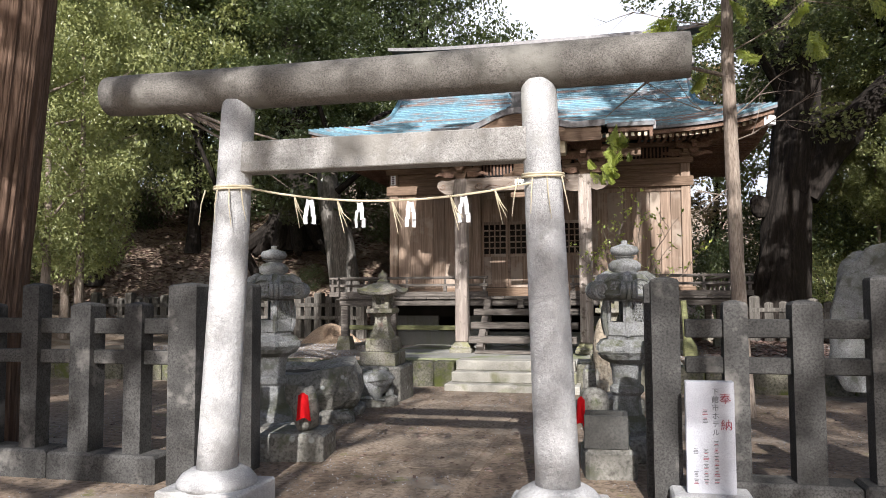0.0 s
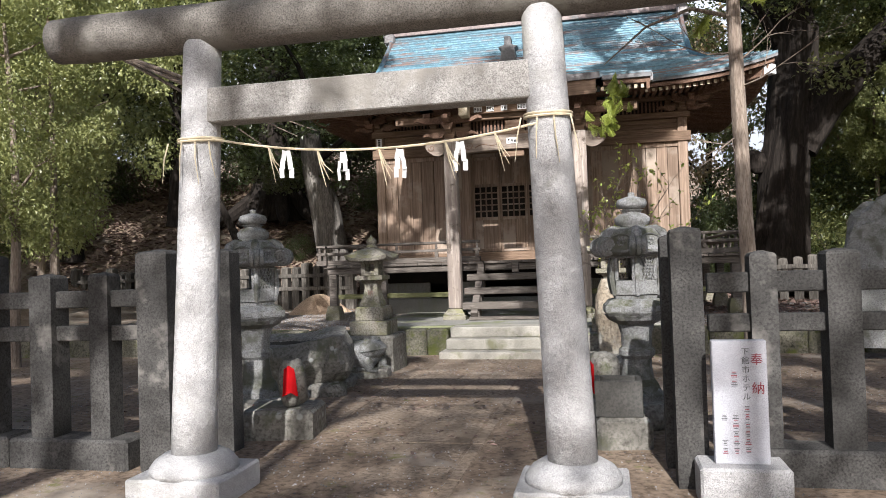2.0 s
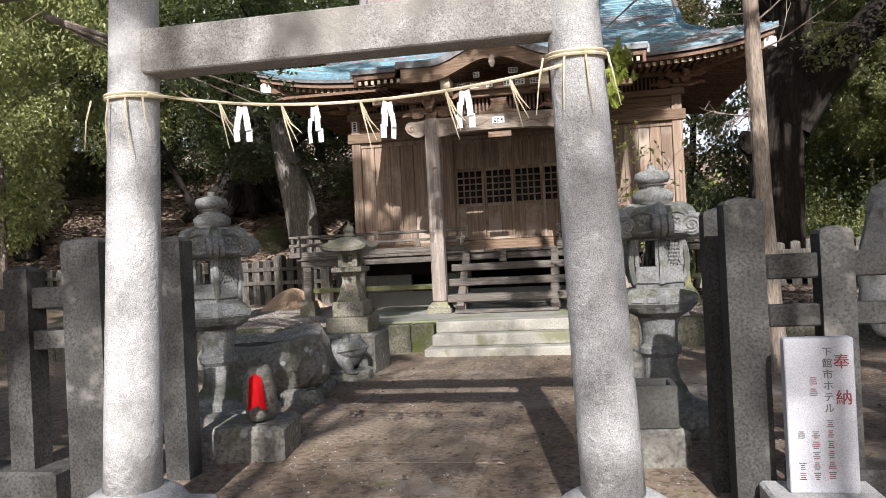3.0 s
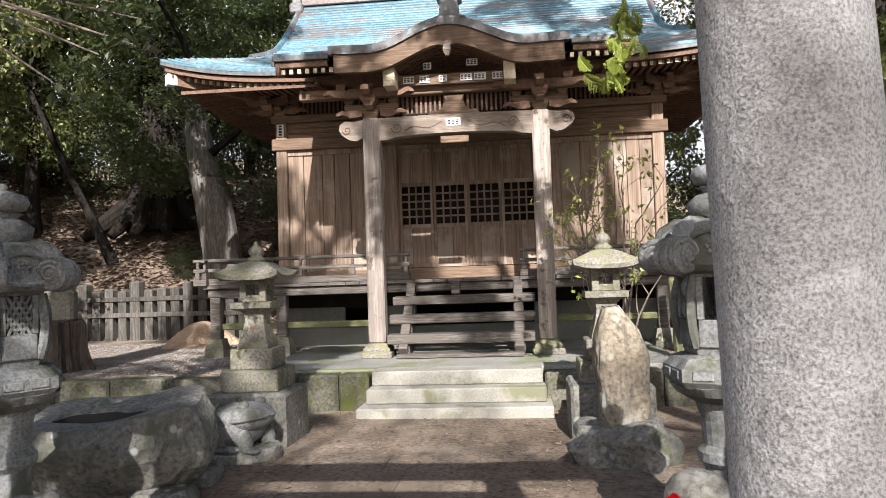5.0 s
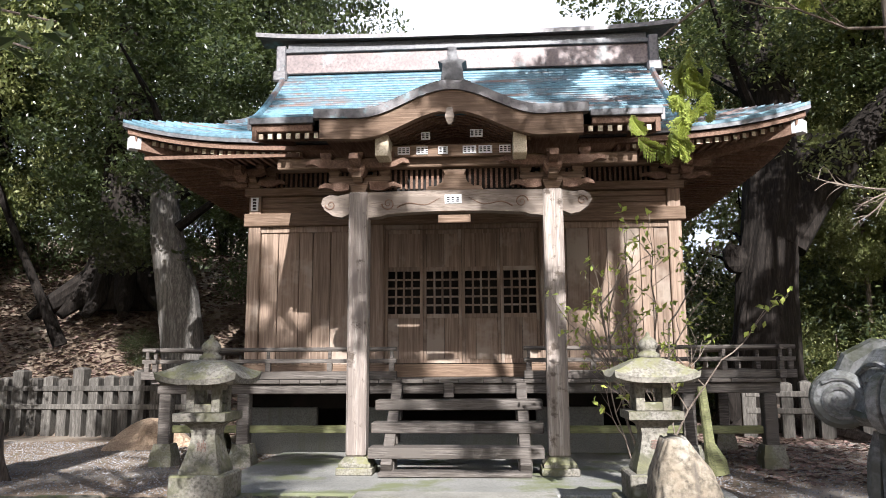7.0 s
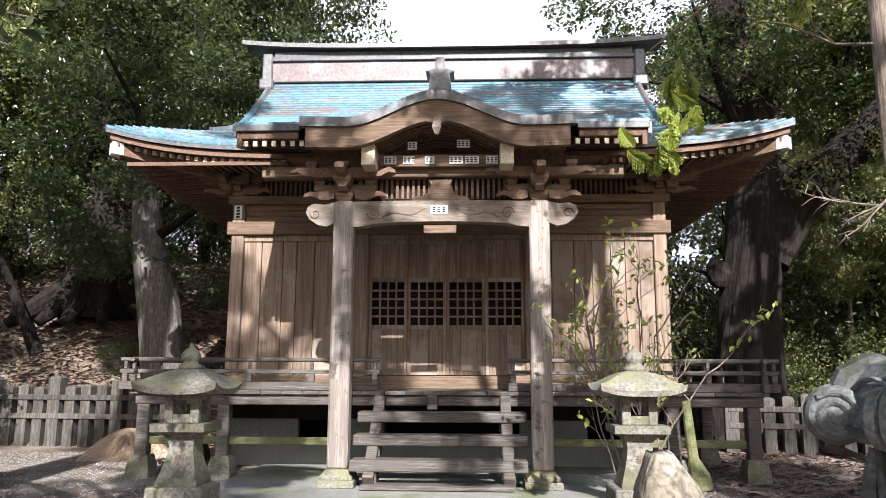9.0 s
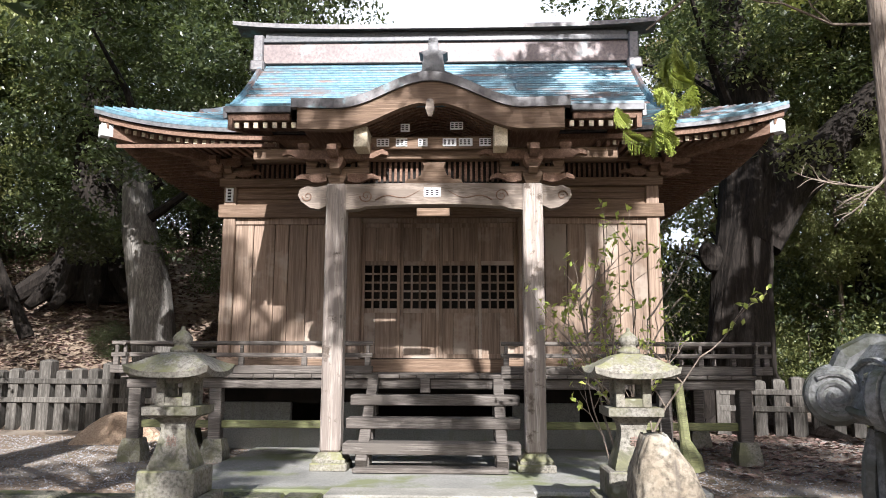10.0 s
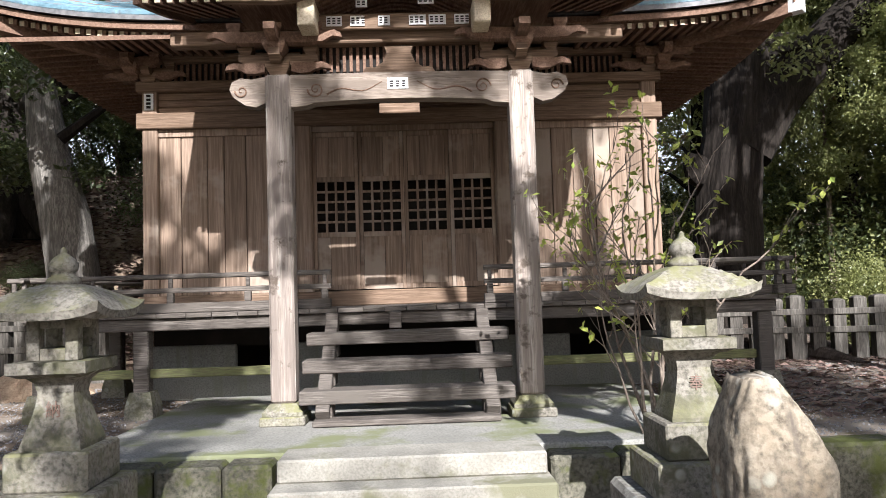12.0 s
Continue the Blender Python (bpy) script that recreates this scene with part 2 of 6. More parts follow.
M["bark_pale"] = shader("bark_pale", [(0.14, 0.128, 0.112), (0.25, 0.232, 0.205), (0.06, 0.054, 0.047)], 3, 0.95, 0.9, 14, stretch=(5, 5, 0.5), wave=5)
M["bark_thin"] = shader("bark_thin", [(0.19, 0.15, 0.12), (0.30, 0.25, 0.20), (0.11, 0.085, 0.065)], 4, 0.95, 0.7, 20, stretch=(4, 4, 0.6))
M["leaf"] = leaf_shader("leaf", (0.020, 0.030, 0.014), (0.095, 0.112, 0.046), (0.16, 0.20, 0.05))
M["leaf_light"] = leaf_shader("leaf_light", (0.12, 0.14, 0.05), (0.33, 0.34, 0.14), (0.40, 0.43, 0.13))
M["leaf_brown"] = leaf_shader("leaf_brown", (0.20, 0.15, 0.07), (0.34, 0.27, 0.13), (0.3, 0.22, 0.1))
M["frond"] = leaf_shader("frond", (0.20, 0.26, 0.05), (0.42, 0.45, 0.10), (0.50, 0.56, 0.10))
M["sand"] = shader("sand", [(0.42, 0.30, 0.20), (0.55, 0.42, 0.30), (0.28, 0.19, 0.125)], 4, 0.95, 0.6, 40)
M["water"] = shader("water", [(0.012, 0.013, 0.011), (0.02, 0.02, 0.017)], 3, 0.06, 0.02, 20)
# wet inside of the basin hollow, blackened to stand for its shade
M["wet_shade_stone"] = shader("wet_shade_stone", [(0.018, 0.018, 0.015), (0.035, 0.034, 0.028)], 5, 0.5, 0.4, 40)
M["earthen"] = shader("earthen", [(0.06, 0.058, 0.05), (0.10, 0.095, 0.085), (0.04, 0.038, 0.035)], 5, 0.6, 0.3, 60)

# ---- building helpers ----
def B():
    return bmesh.new()


def link_mesh(name, bm, material, smooth=False):
    me = bpy.data.meshes.new(name)
    bmesh.ops.recalc_face_normals(bm, faces=bm.faces)
    bm.to_mesh(me)
    bm.free()
    me.materials.append(material)
    if smooth:
        me.shade_smooth()
    return me


def part(name, bm, material, parent=None, label="", smooth=False):
    ob = new(name, link_mesh(name, bm, material, smooth))
    if parent is not None:
        ob.parent = parent
    if label:
        ob["label"] = label
    return ob


def thing(name, x, y, z, label, category, group="", kind=""):
    ob = new(name)
    ob.location = (x, y, z)
    ob.empty_display_size = 0.1
    return tagged(ob, label, category, group, kind)


def box(bm, x0, x1, y0, y1, z0, z1, bevel=0.0, m=None):
    vs = [bm.verts.new((x, y, z)) for z in (z0, z1) for y in (y0, y1) for x in (x0, x1)]
    fs = [bm.faces.new([vs[i] for i in f]) for f in ((0, 2, 3, 1), (4, 5, 7, 6), (0, 1, 5, 4), (2, 6, 7, 3), (0, 4, 6, 2), (1, 3, 7, 5))]
    if bevel:
        es = list({e for f in fs for e in f.edges})
        r = bmesh.ops.bevel(bm, geom=es, offset=bevel, segments=1, affect="EDGES")
        vs = list({v for f in r["faces"] for v in f.verts} | {v for v in vs if v.is_valid})
    if m is not None:
        bmesh.ops.transform(bm, matrix=m, verts=[v for v in vs if v.is_valid])
    return bm


def lathe(bm, profile, n=24, cx=0, cy=0, turn=0.0, cap=True, wobble=None):
    """Rings of n corners through (radius, height) pairs."""
    rings = []
    for r, z in profile:
        ring = []
        for k in range(n):
            a = turn + 2 * math.pi * k / n
            rr = r * (wobble(a, z) if wobble else 1)
            ring.append(bm.verts.new((cx + rr * math.cos(a), cy + rr * math.sin(a), z)))
        rings.append(ring)
    for a, b in zip(rings, rings[1:]):
        for k in range(n):
            bm.faces.new((a[k], a[(k + 1) % n], b[(k + 1) % n], b[k]))
    if cap:
        bm.faces.new(rings[0][::-1])
        bm.faces.new(rings[-1])
    return bm


def tube(bm, pts, radii, n=8, cap=True, lump=0.0):
    pts = [Vector(p) for p in pts]
    rings = []
    side = Vector((1, 0, 0))
    for i, p in enumerate(pts):
        d = (pts[min(i + 1, len(pts) - 1)] - pts[max(i - 1, 0)]).normalized()
        if abs(d.dot(side)) > 0.9:
            side = Vector((0, 1, 0))
        u = (side - d * side.dot(d)).normalized()
        v = d.cross(u)
        r = radii[i] if isinstance(radii, (list, tuple)) else radii
        ring = []
        for k in range(n):
            a = 2 * math.pi * k / n
            rr = r
            if lump:
                rr *= 1 + lump * noise.noise(Vector((3 * math.cos(a), 3 * math.sin(a), p.z * 0.9 + p.x)))
            ring.append(bm.verts.new(p + rr * (math.cos(a) * u + math.sin(a) * v)))
        rings.append(ring)
    for a, b in zip(rings, rings[1:]):
        for k in range(n):
            bm.faces.new((a[k], a[(k + 1) % n], b[(k + 1) % n], b[k]))
    if cap:
        bm.faces.new(rings[0][::-1])
        bm.faces.new(rings[-1])
    return bm


def sheet(bm, rows):
    """A grid of points as faces."""
    vs = [[bm.verts.new(p) for p in r] for r in rows]
    for a, b in zip(vs, vs[1:]):
        for k in range(len(a) - 1):
            bm.faces.new((a[k], a[k + 1], b[k + 1], b[k]))
    return vs


def extrude_down(bm, rows, dz):
    """A closed slab whose top is the grid rows and whose bottom lies dz lower."""
    top = sheet(bm, rows)
    low = [[bm.verts.new((v.co.x, v.co.y, v.co.z - dz)) for v in r] for r in top]
    for a, b in zip(low, low[1:]):
        for k in range(len(a) - 1):
            bm.faces.new((a[k], b[k], b[k + 1], a[k + 1]))
    rim = [(top[0][k], low[0][k]) for k in range(len(top[0]))] + [(r[-1], q[-1]) for r, q in zip(top[1:], low[1:])]
    rim += [(top[-1][k], low[-1][k]) for k in range(len(top[0]) - 2, -1, -1)] + [(r[0], q[0]) for r, q in zip(top[-2:0:-1], low[-2:0:-1])]
    for (a, b), (c, d) in zip(rim, rim[1:] + rim[:1]):
        bm.faces.new((a, b, d, c))
    return bm


def rock(bm, c, size, seed=0, sub=3, rough=0.22, flat_top=None, flat_bottom=None):
    r = bmesh.ops.create_icosphere(bm, subdivisions=sub, radius=1.0)
    for v in r["verts"]:
        p = v.co.copy()
        k = 1 + rough * noise.noise(p * 1.3 + Vector((seed * 7.1, seed, 0))) + rough * 0.5 * noise.noise(p * 3.1 + Vector((seed, 2, 5)))
        q = Vector((math.copysign(abs(p.x) ** 0.75, p.x) * size[0], math.copysign(abs(p.y) ** 0.75, p.y) * size[1], math.copysign(abs(p.z) ** 0.75, p.z) * size[2])) * k
        if flat_top is not None:
            q.z = min(q.z, flat_top + 0.02 * noise.noise(p * 4))
        if flat_bottom is not None:
            q.z = max(q.z, flat_bottom)
        v.co = q + Vector(c)
    return bm


def smooth01(t):
    t = max(0.0, min(1.0, t))
    return t * t * (3 - 2 * t)


def text_mesh(body, size):
    cu = bpy.data.curves.new("writing", "FONT")
    cu.body, cu.size, cu.extrude, cu.align_x, cu.align_y = body, size, 0.002, "CENTER", "CENTER"
    ob = bpy.data.objects.new("writing", cu)
    scene.collection.objects.link(ob)
    me = bpy.data.meshes.new_from_object(ob.evaluated_get(bpy.context.evaluated_depsgraph_get()))
    bpy.data.objects.remove(ob)
    return me


def writing(body, size, x, y, z, parent, material, label="", slant=0.0):
    """Upright characters that face the path."""
    me = text_mesh(body, size)
    me.materials.clear()
    me.materials.append(material)
    ob = new("writing", me)
    ob.parent = parent
    ob.matrix_basis = pose(x, y, z, 90, 0, slant)
    if label:
        ob["label"] = label
    return ob


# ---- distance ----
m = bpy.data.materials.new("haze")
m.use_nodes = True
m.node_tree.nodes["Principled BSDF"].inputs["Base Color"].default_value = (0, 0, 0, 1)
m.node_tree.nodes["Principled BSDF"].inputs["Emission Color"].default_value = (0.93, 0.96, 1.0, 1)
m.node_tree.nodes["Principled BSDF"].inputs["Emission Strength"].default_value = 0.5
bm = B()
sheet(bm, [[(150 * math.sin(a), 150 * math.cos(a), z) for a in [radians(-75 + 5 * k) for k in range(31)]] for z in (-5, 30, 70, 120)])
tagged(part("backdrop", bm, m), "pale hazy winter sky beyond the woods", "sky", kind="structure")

# ---- ground ----
def ground_z(x, y):
    z = 0.11 - 0.03 * smooth01((y - 5) / 3)
    z += 0.012 * noise.noise(Vector((x * 0.8, y * 0.8, 0))) + 0.006 * noise.noise(Vector((x * 2.3, y * 2.3, 5))) if abs(y) < 40 else 0
    t = smooth01((y - 8.5) / 0.25)
    z = z * (1 - t) + 0.47 * t                                   # the upper terrace
    hill = max(0.0, min(1.0, (y - 14.5 - max(0, x + 4.5) * 0.9) / 5.5)) * smooth01((-2.5 - x) / 3)
    z += 3.9 * hill + 0.25 * hill * noise.noise(Vector((x * 0.5, y * 0.5, 3)))
    z += 0.8 * smooth01((y - 16) / 14) * smooth01((x - 1) / 5)
    z += 9.0 * smooth01((y - 34) / 45)
    z += 1.2 * smooth01((-x - 9) / 8) * smooth01((y - 4) / 6)
    return z


def axis_steps(fine0, fine1, step, far):
    v = list(np.arange(fine0, fine1 + 1e-6, step))
    k, d = [], step
    x = fine1
    while x < far:
        d *= 1.35
        x += d
        k.append(x)
    lo, d, x = [], step, fine0
    while x > -far:
        d *= 1.35
        x -= d
        lo.append(x)
    return lo[::-1] + v + k


bm = B()
gx, gy = axis_steps(-14, 12, 0.3, 400), axis_steps(-6, 26, 0.25, 400)
gy = [y for y in gy if not 8.4 < y < 8.8] + [8.5, 8.56, 8.62, 8.68, 8.75]
gy.sort()
sheet(bm, [[(x, y, ground_z(x, y)) for x in gx] for y in gy])
ground = part("ground", bm, M["dirt"], smooth=True)
tagged(ground, "bare brown earth of the shrine yard, dappled with sun", "ground", kind="structure")

# ---- path, terrace, steps ----
paving = tagged(new("pavement"), "worn pale earth-covered stone paving leading to the shrine steps", "path", kind="structure")
rng = random.Random(4)
y = -6.0
while y < 7.9:
    d = rng.uniform(0.55, 1.05)
    x = -0.86
    while x < 0.35:
        w = rng.uniform(0.5, 0.8)
        x2 = x + w if x + w < 0.15 else 0.42
        z = 0.105 - 0.03 * smooth01((y + d / 2 - 5) / 3)
        bm = box(B(), x + 0.0015, x2 - 0.0015, y + 0.0015, min(y + d, 7.93) - 0.0015, z - 0.1, z + 0.007 + rng.uniform(-0.004, 0.004), 0.003)
        part("slab", bm, M["path"], paving)
        x = x2
    y += d
for side in (-1, 1):
    x0 = -0.98 if side < 0 else 0.44
    y = -5.0
    while y < 7.8:
        d = rng.uniform(0.7, 1.3)
        z = 0.105 - 0.03 * smooth01((y + d / 2 - 5) / 3)
        part("edge_stone", box(B(), x0, x0 + 0.1, y + 0.01, min(7.9, y + d), z - 0.1, z + 0.010 + rng.uniform(-0.006, 0.006), 0.012), M["path"], paving)
        y += d

terrace = tagged(new("terrace_wall"), "low mossy retaining wall of rough stone blocks below the shrine terrace", "retaining wall", kind="structure")
for x0, x1 in ((-9.0, -0.9), (1.02, 9.0)):
    x = x0
    while x < x1 - 0.05:
        w = min(rng.uniform(0.42, 0.8), x1 - x)
        if x1 - x - w < 0.2:
            w = x1 - x
        part("block", box(B(), x + 0.006, x + w - 0.006, 8.42 + rng.uniform(0, 0.02), 8.72, -0.05, 0.47 + rng.uniform(-0.01, 0.012), 0.025), M["mossy_wall"], terrace)
        x += w
stone_steps = thing("stone_steps", 0.05, 8.3, 0.05, "three broad pale weathered stone steps below the shrine", "steps", kind="structure")
for x0, x1, y0, z0, z1 in ((-0.95, 1.09, 7.95, 0.0, 0.185), (-0.89, 1.03, 8.2, 0.185, 0.345), (-0.87, 1.0, 8.44, 0.345, 0.505)):
    part("step", box(B(), x0 - 0.05, x1 - 0.05, y0 - 8.3, 0.55, z0 - 0.05, z1 - 0.05, 0.014), M["step_stone"], stone_steps)
slab = part("forecourt_slab", box(B(), -2.45, 2.6, 8.7, 12.4, 0.3, 0.503, 0.015), M["concrete"])
tagged(slab, "damp greenish concrete forecourt slab before the shrine", "slab", kind="structure")

def pebble_field(name, x0, x1, y0, y1, count, seed, label, clear=True, big=0.02):
    r = random.Random(seed)
    vv, ff = [], []
    for _ in range(count):
        x, y = r.uniform(x0, x1), r.uniform(y0, y1)
        if clear and -2.5 < x < 2.65:
            continue
        s = r.uniform(0.3 * big, big)
        z, a = ground_z(x, y) + (0.002 if not clear and -0.86 < x < 0.42 else 0.0), r.uniform(0, 6)
        k = len(vv)
        for j in range(4):
            vv.append((x + s * math.cos(a + j * 1.57), y + s * r.uniform(0.6, 1) * math.sin(a + j * 1.57), z - 0.002))
        vv.append((x, y, z + s * 0.7))
        ff += [(k, k + 1, k + 4), (k + 1, k + 2, k + 4), (k + 2, k + 3, k + 4), (k + 3, k, k + 4)]
    me = bpy.data.meshes.new(name)
    me.from_pydata(vv, [], ff)
    me.materials.append(M["pebble"])
    tagged(new(name, me), label, "gravel", kind="stuff")

pebble_field("gravel", -8, 8, 8.75, 13.5, 30000, 3, "grey crushed gravel spread over the terrace")
pebble_field("pebbles", -4.5, 4.5, -1.0, 8.3, 15000, 5, "small loose stones strewn over the bare earth", False, 0.011)

# ---- torii ----
torii = thing("torii", 0.068, 1.487, 0.12, "round-beamed weathered grey granite torii gate", "torii gate")
for xb, xt in ((-1.266, -1.123), (1.236, 1.140)):
    bm = B()
    n = 9
    tube(bm, [(xb + 0.05 + (xt - xb) * k / n, 0, 0.26 + 2.68 * k / n) for k in range(n + 1)], [0.150 - 0.028 * k / n for k in range(n + 1)], 28)
    part("pillar", bm, M["granite"], torii, smooth=False).data.shade_smooth()
    bm = box(B(), xb + 0.05 - 0.33, xb + 0.05 + 0.33, -0.29, 0.29, -0.1, 0.155, 0.014)
    part("plinth", bm, M["granite"], torii)
    bm = lathe(B(), [(0.29, 0.15), (0.285, 0.19), (0.25, 0.235), (0.19, 0.27), (0.16, 0.275)], 28, xb + 0.05, 0)
    part("base_stone", bm, M["granite"], torii, smooth=True)
bm = B()
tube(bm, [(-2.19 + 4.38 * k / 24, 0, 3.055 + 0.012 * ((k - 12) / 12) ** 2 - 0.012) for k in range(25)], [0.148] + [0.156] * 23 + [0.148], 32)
part("top_beam", bm, M["granite_beam_shaded"], torii, smooth=True)
part("tie_beam", box(B(), -1.02, 1.13, -0.085, 0.085, 2.405, 2.63, 0.008), M["granite_tie_shaded"], torii)
torii.scale = (0.93, 0.95, 0.95)

# ---- stone fence ----
def fence_post(parent, x, y, w, z0, z1, peak=0.035):
    bm = B()
    h = w / 2
    lathe(bm, [(h * 1.414, z0), (h * 1.414, z1 - peak), (h * 1.25, z1 - peak * 0.5), (h * 0.25, z1)], 4, x, y, math.pi / 4)
    return part("post", bm, M["stone_dark"], parent)

FENCES = ((-1, (-2.09, -2.56, -3.05, -3.52, -4.0, -4.5), 2.05), (1, (2.41, 2.85, 3.31, 3.76, 4.22, 4.68), 2.15))
for s, xs, fy in FENCES:
    fence = thing("stone_fence", xs[0], fy, 0.11, "dark weathered stone post-and-rail fence on a low stone kerb", "fence")
    for i, x in enumerate(xs):
        fence_post(fence, x - xs[0], 0, 0.185 if i % 2 else 0.155, 0.1, 1.56 if i == 2 else 1.4)
    far = xs[-1] - xs[0]
    for z0, z1 in ((1.145, 1.27), (0.905, 1.015)):
        part("rail", box(B(), min(-0.32 * s, far), max(-0.32 * s, far), -0.04, 0.04, z0, z1, 0.008), M["stone_dark"], fence)
    r = random.Random(9)
    x = -0.25 * s
    while abs(x) < abs(far):
        w = r.uniform(0.8, 1.2) * s
        part("kerb", box(B(), min(x, x + w) + 0.004, max(x, x + w) - 0.004, -0.14, 0.14, -0.1, 0.215 + r.uniform(-0.01, 0.01), 0.02), M["stone_dark"], fence)
        x += w
for x, y, w, h in ((-1.63, 2.05, 0.24, 1.66), (-1.40, 2.55, 0.16, 1.66), (1.95, 2.0, 0.18, 1.67), (1.91, 2.4, 0.16, 1.64), (2.02, 2.9, 0.16, 1.6)):
    gp = thing("gate_post", x, y, 0, "tall dark weathered square stone gate post", "post", "gate posts beside the torii")
    fence_post(gp, 0, 0, w, -0.1, h)

# ---- shrine ----
shrine = thing("shrine_hall", 0, 12.2, 0.5, "weathered brown timber shrine hall with green copper roof and gabled porch", "shrine")
WALL_Y = 12.2

def sp(name, bm, mat, parent=shrine, label="", smooth=False):
    """A part of the hall, drawn in world places."""
    bmesh.ops.translate(bm, verts=bm.verts, vec=(0, -12.2, -0.5))
    return part(name, bm, mat, parent, label, smooth)

def group_part(name, label=""):
    ob = new(name)
    ob.parent = shrine
    if label:
        ob["label"] = label
    return ob

# front wall
for x in (-3.01, -1.2, 1.2, 3.01):
    sp("column", box(B(), x - 0.09, x + 0.09, WALL_Y - 0.09, WALL_Y + 0.09, 1.4, 4.28, 0.012), M["wood_wall"])
for x in (-3.01, 3.01):
    for yy in (14.5, 16.7):
        sp("column", box(B(), x - 0.09, x + 0.09, yy - 0.09, yy + 0.09, 1.4, 4.28, 0.012), M["wood_wall"])
for z0, z1, p in ((3.67, 3.86, 0.125), (1.5, 1.68, 0.12), (4.12, 4.24, 0.13)):
    sp("tie_rail", box(B(), -3.16, 3.16, WALL_Y - p, WALL_Y - 0.02, z0, z1, 0.01), M["wood_beam"])
r = random.Random(12)
for x0, x1 in ((-2.92, -1.29), (1.29, 2.92)):
    x = x0
    while x < x1 - 0.01:
        w = min(r.choice((0.2, 0.26, 0.31)), x1 - x)
        if x1 - x - w < 0.1:
            w = x1 - x
        sp("wall_board", box(B(), x + 0.004, x + w - 0.004, WALL_Y - 0.03 + r.uniform(-0.006, 0.006), WALL_Y + 0.01, 1.68, 3.67, 0.004), M["wood_wall"])
        x += w
    sp("wall_rail", box(B(), x0, x1, WALL_Y - 0.055, WALL_Y - 0.03, 3.58, 3.668, 0.004), M["wood_wall"])
    for k in range(3):
        sp("plank", box(B(), x0, x1, WALL_Y - 0.04, WALL_Y, 3.865 + 0.085 * k, 3.945 + 0.085 * k, 0.004), M["wood_beam"])
for sx in (-1, 1):
    for k in range(16):
        yy = 12.29 + k * 0.275
        sp("side_board", box(B(), sx * 3.0 - 0.02, sx * 3.0 + 0.02, yy + 0.004, yy + 0.271, 1.5, 4.2, 0.004), M["wood_wall"])
sp("back_wall", box(B(), -3.0, 3.0, 16.6, 16.7, 1.4, 4.3), M["wood_wall"])
# near-black floor and an added screen put the unlit interior into colour
sp("inner_floor", box(B(), -3.0, 3.0, 12.1, 16.7, 1.42, 1.5), M["shade_and_ink_black"])
sp("inner_screen", box(B(), -1.3, 1.3, 12.6, 12.64, 1.5, 3.7), M["shade_and_ink_black"])
sp("inner_ceiling", box(B(), -3.0, 3.0, 12.3, 16.7, 4.26, 4.3), M["wood_beam"])
sp("plank", box(B(), -1.1, 1.1, WALL_Y - 0.03, WALL_Y, 3.865, 4.12, 0.004), M["wood_beam"])
# lattice doors
sp("door_jamb", box(B(), -1.31, -1.10, WALL_Y - 0.06, WALL_Y + 0.02, 1.68, 3.67, 0.006), M["wood_wall"])
sp("door_jamb", box(B(), 1.10, 1.31, WALL_Y - 0.06, WALL_Y + 0.02, 1.68, 3.67, 0.006), M["wood_wall"])
LAT0, LAT1 = 2.385, 2.995
for i in range(4):
    x0 = -1.1 + 0.55 * i
    x1 = x0 + 0.55
    dy = WALL_Y + (0.0 if i in (0, 3) else 0.02)
    door = group_part("door_panel")
    for a, b in ((x0 + 0.002, x0 + 0.045), (x1 - 0.045, x1 - 0.002)):
        sp("stile", box(B(), a, b, dy - 0.02, dy + 0.02, 1.69, 3.6, 0.004), M["wood_wall"], door)
    for z0, z1 in ((1.69, 1.75), (LAT0 - 0.06, LAT0), (LAT1, LAT1 + 0.06), (3.54, 3.6)):
        sp("cross_rail", box(B(), x0 + 0.046, x1 - 0.046, dy - 0.016, dy + 0.016, z0, z1, 0.003), M["wood_wall"], door)
    cut = x0 + 0.2 + 0.1 * (i % 2)
    for a, b in ((x0 + 0.046, cut), (cut, x1 - 0.046)):
        for z0, z1 in ((1.75, LAT0 - 0.06), (LAT1 + 0.06, 3.54)):
            sp("door_board", box(B(), a + 0.002, b - 0.002, dy - 0.006, dy + 0.006, z0, z1, 0.003), M["wood_wall"], door)
    w = (x1 - x0 - 0.092) / 4
    for k in range(1, 4):
        xx = x0 + 0.046 + w * k
        sp("lattice_bar", box(B(), xx - 0.014, xx + 0.014, dy - 0.014, dy + 0.008, LAT0, LAT1, 0.002), M["wood_wall"], door)
    h = (LAT1 - LAT0) / 5
    for k in range(1, 5):
        zz = LAT0 + h * k
        sp("lattice_bar", box(B(), x0 + 0.046, x1 - 0.046, dy - 0.012, dy + 0.01, zz - 0.013, zz + 0.013, 0.002), M["wood_wall"], door)
sp("door_head", box(B(), -1.1, 1.1, WALL_Y - 0.05, WALL_Y + 0.03, 3.6, 3.668, 0.004), M["wood_wall"])

# porch posts with two-step stone bases, the carved rainbow beam and bracket blocks
for x in (-1.08, 1.13):
    sp("porch_post", box(B(), x - 0.112, x + 0.112, 9.89, 10.11, 0.69, 3.64, 0.02), M["wood_post"])
    base = sp("post_base", box(B(), x - 0.2, x + 0.2, 9.8, 10.2, 0.5, 0.585, 0.012), M["stone_old"])
    bm = lathe(B(), [(0.25, 0.587), (0.25, 0.62), (0.165, 0.69)], 4, x, 10.0, math.pi / 4)
    sp("post_foot", bm, M["stone_old"], base)
bm = B()
rows_f = []
n = 28
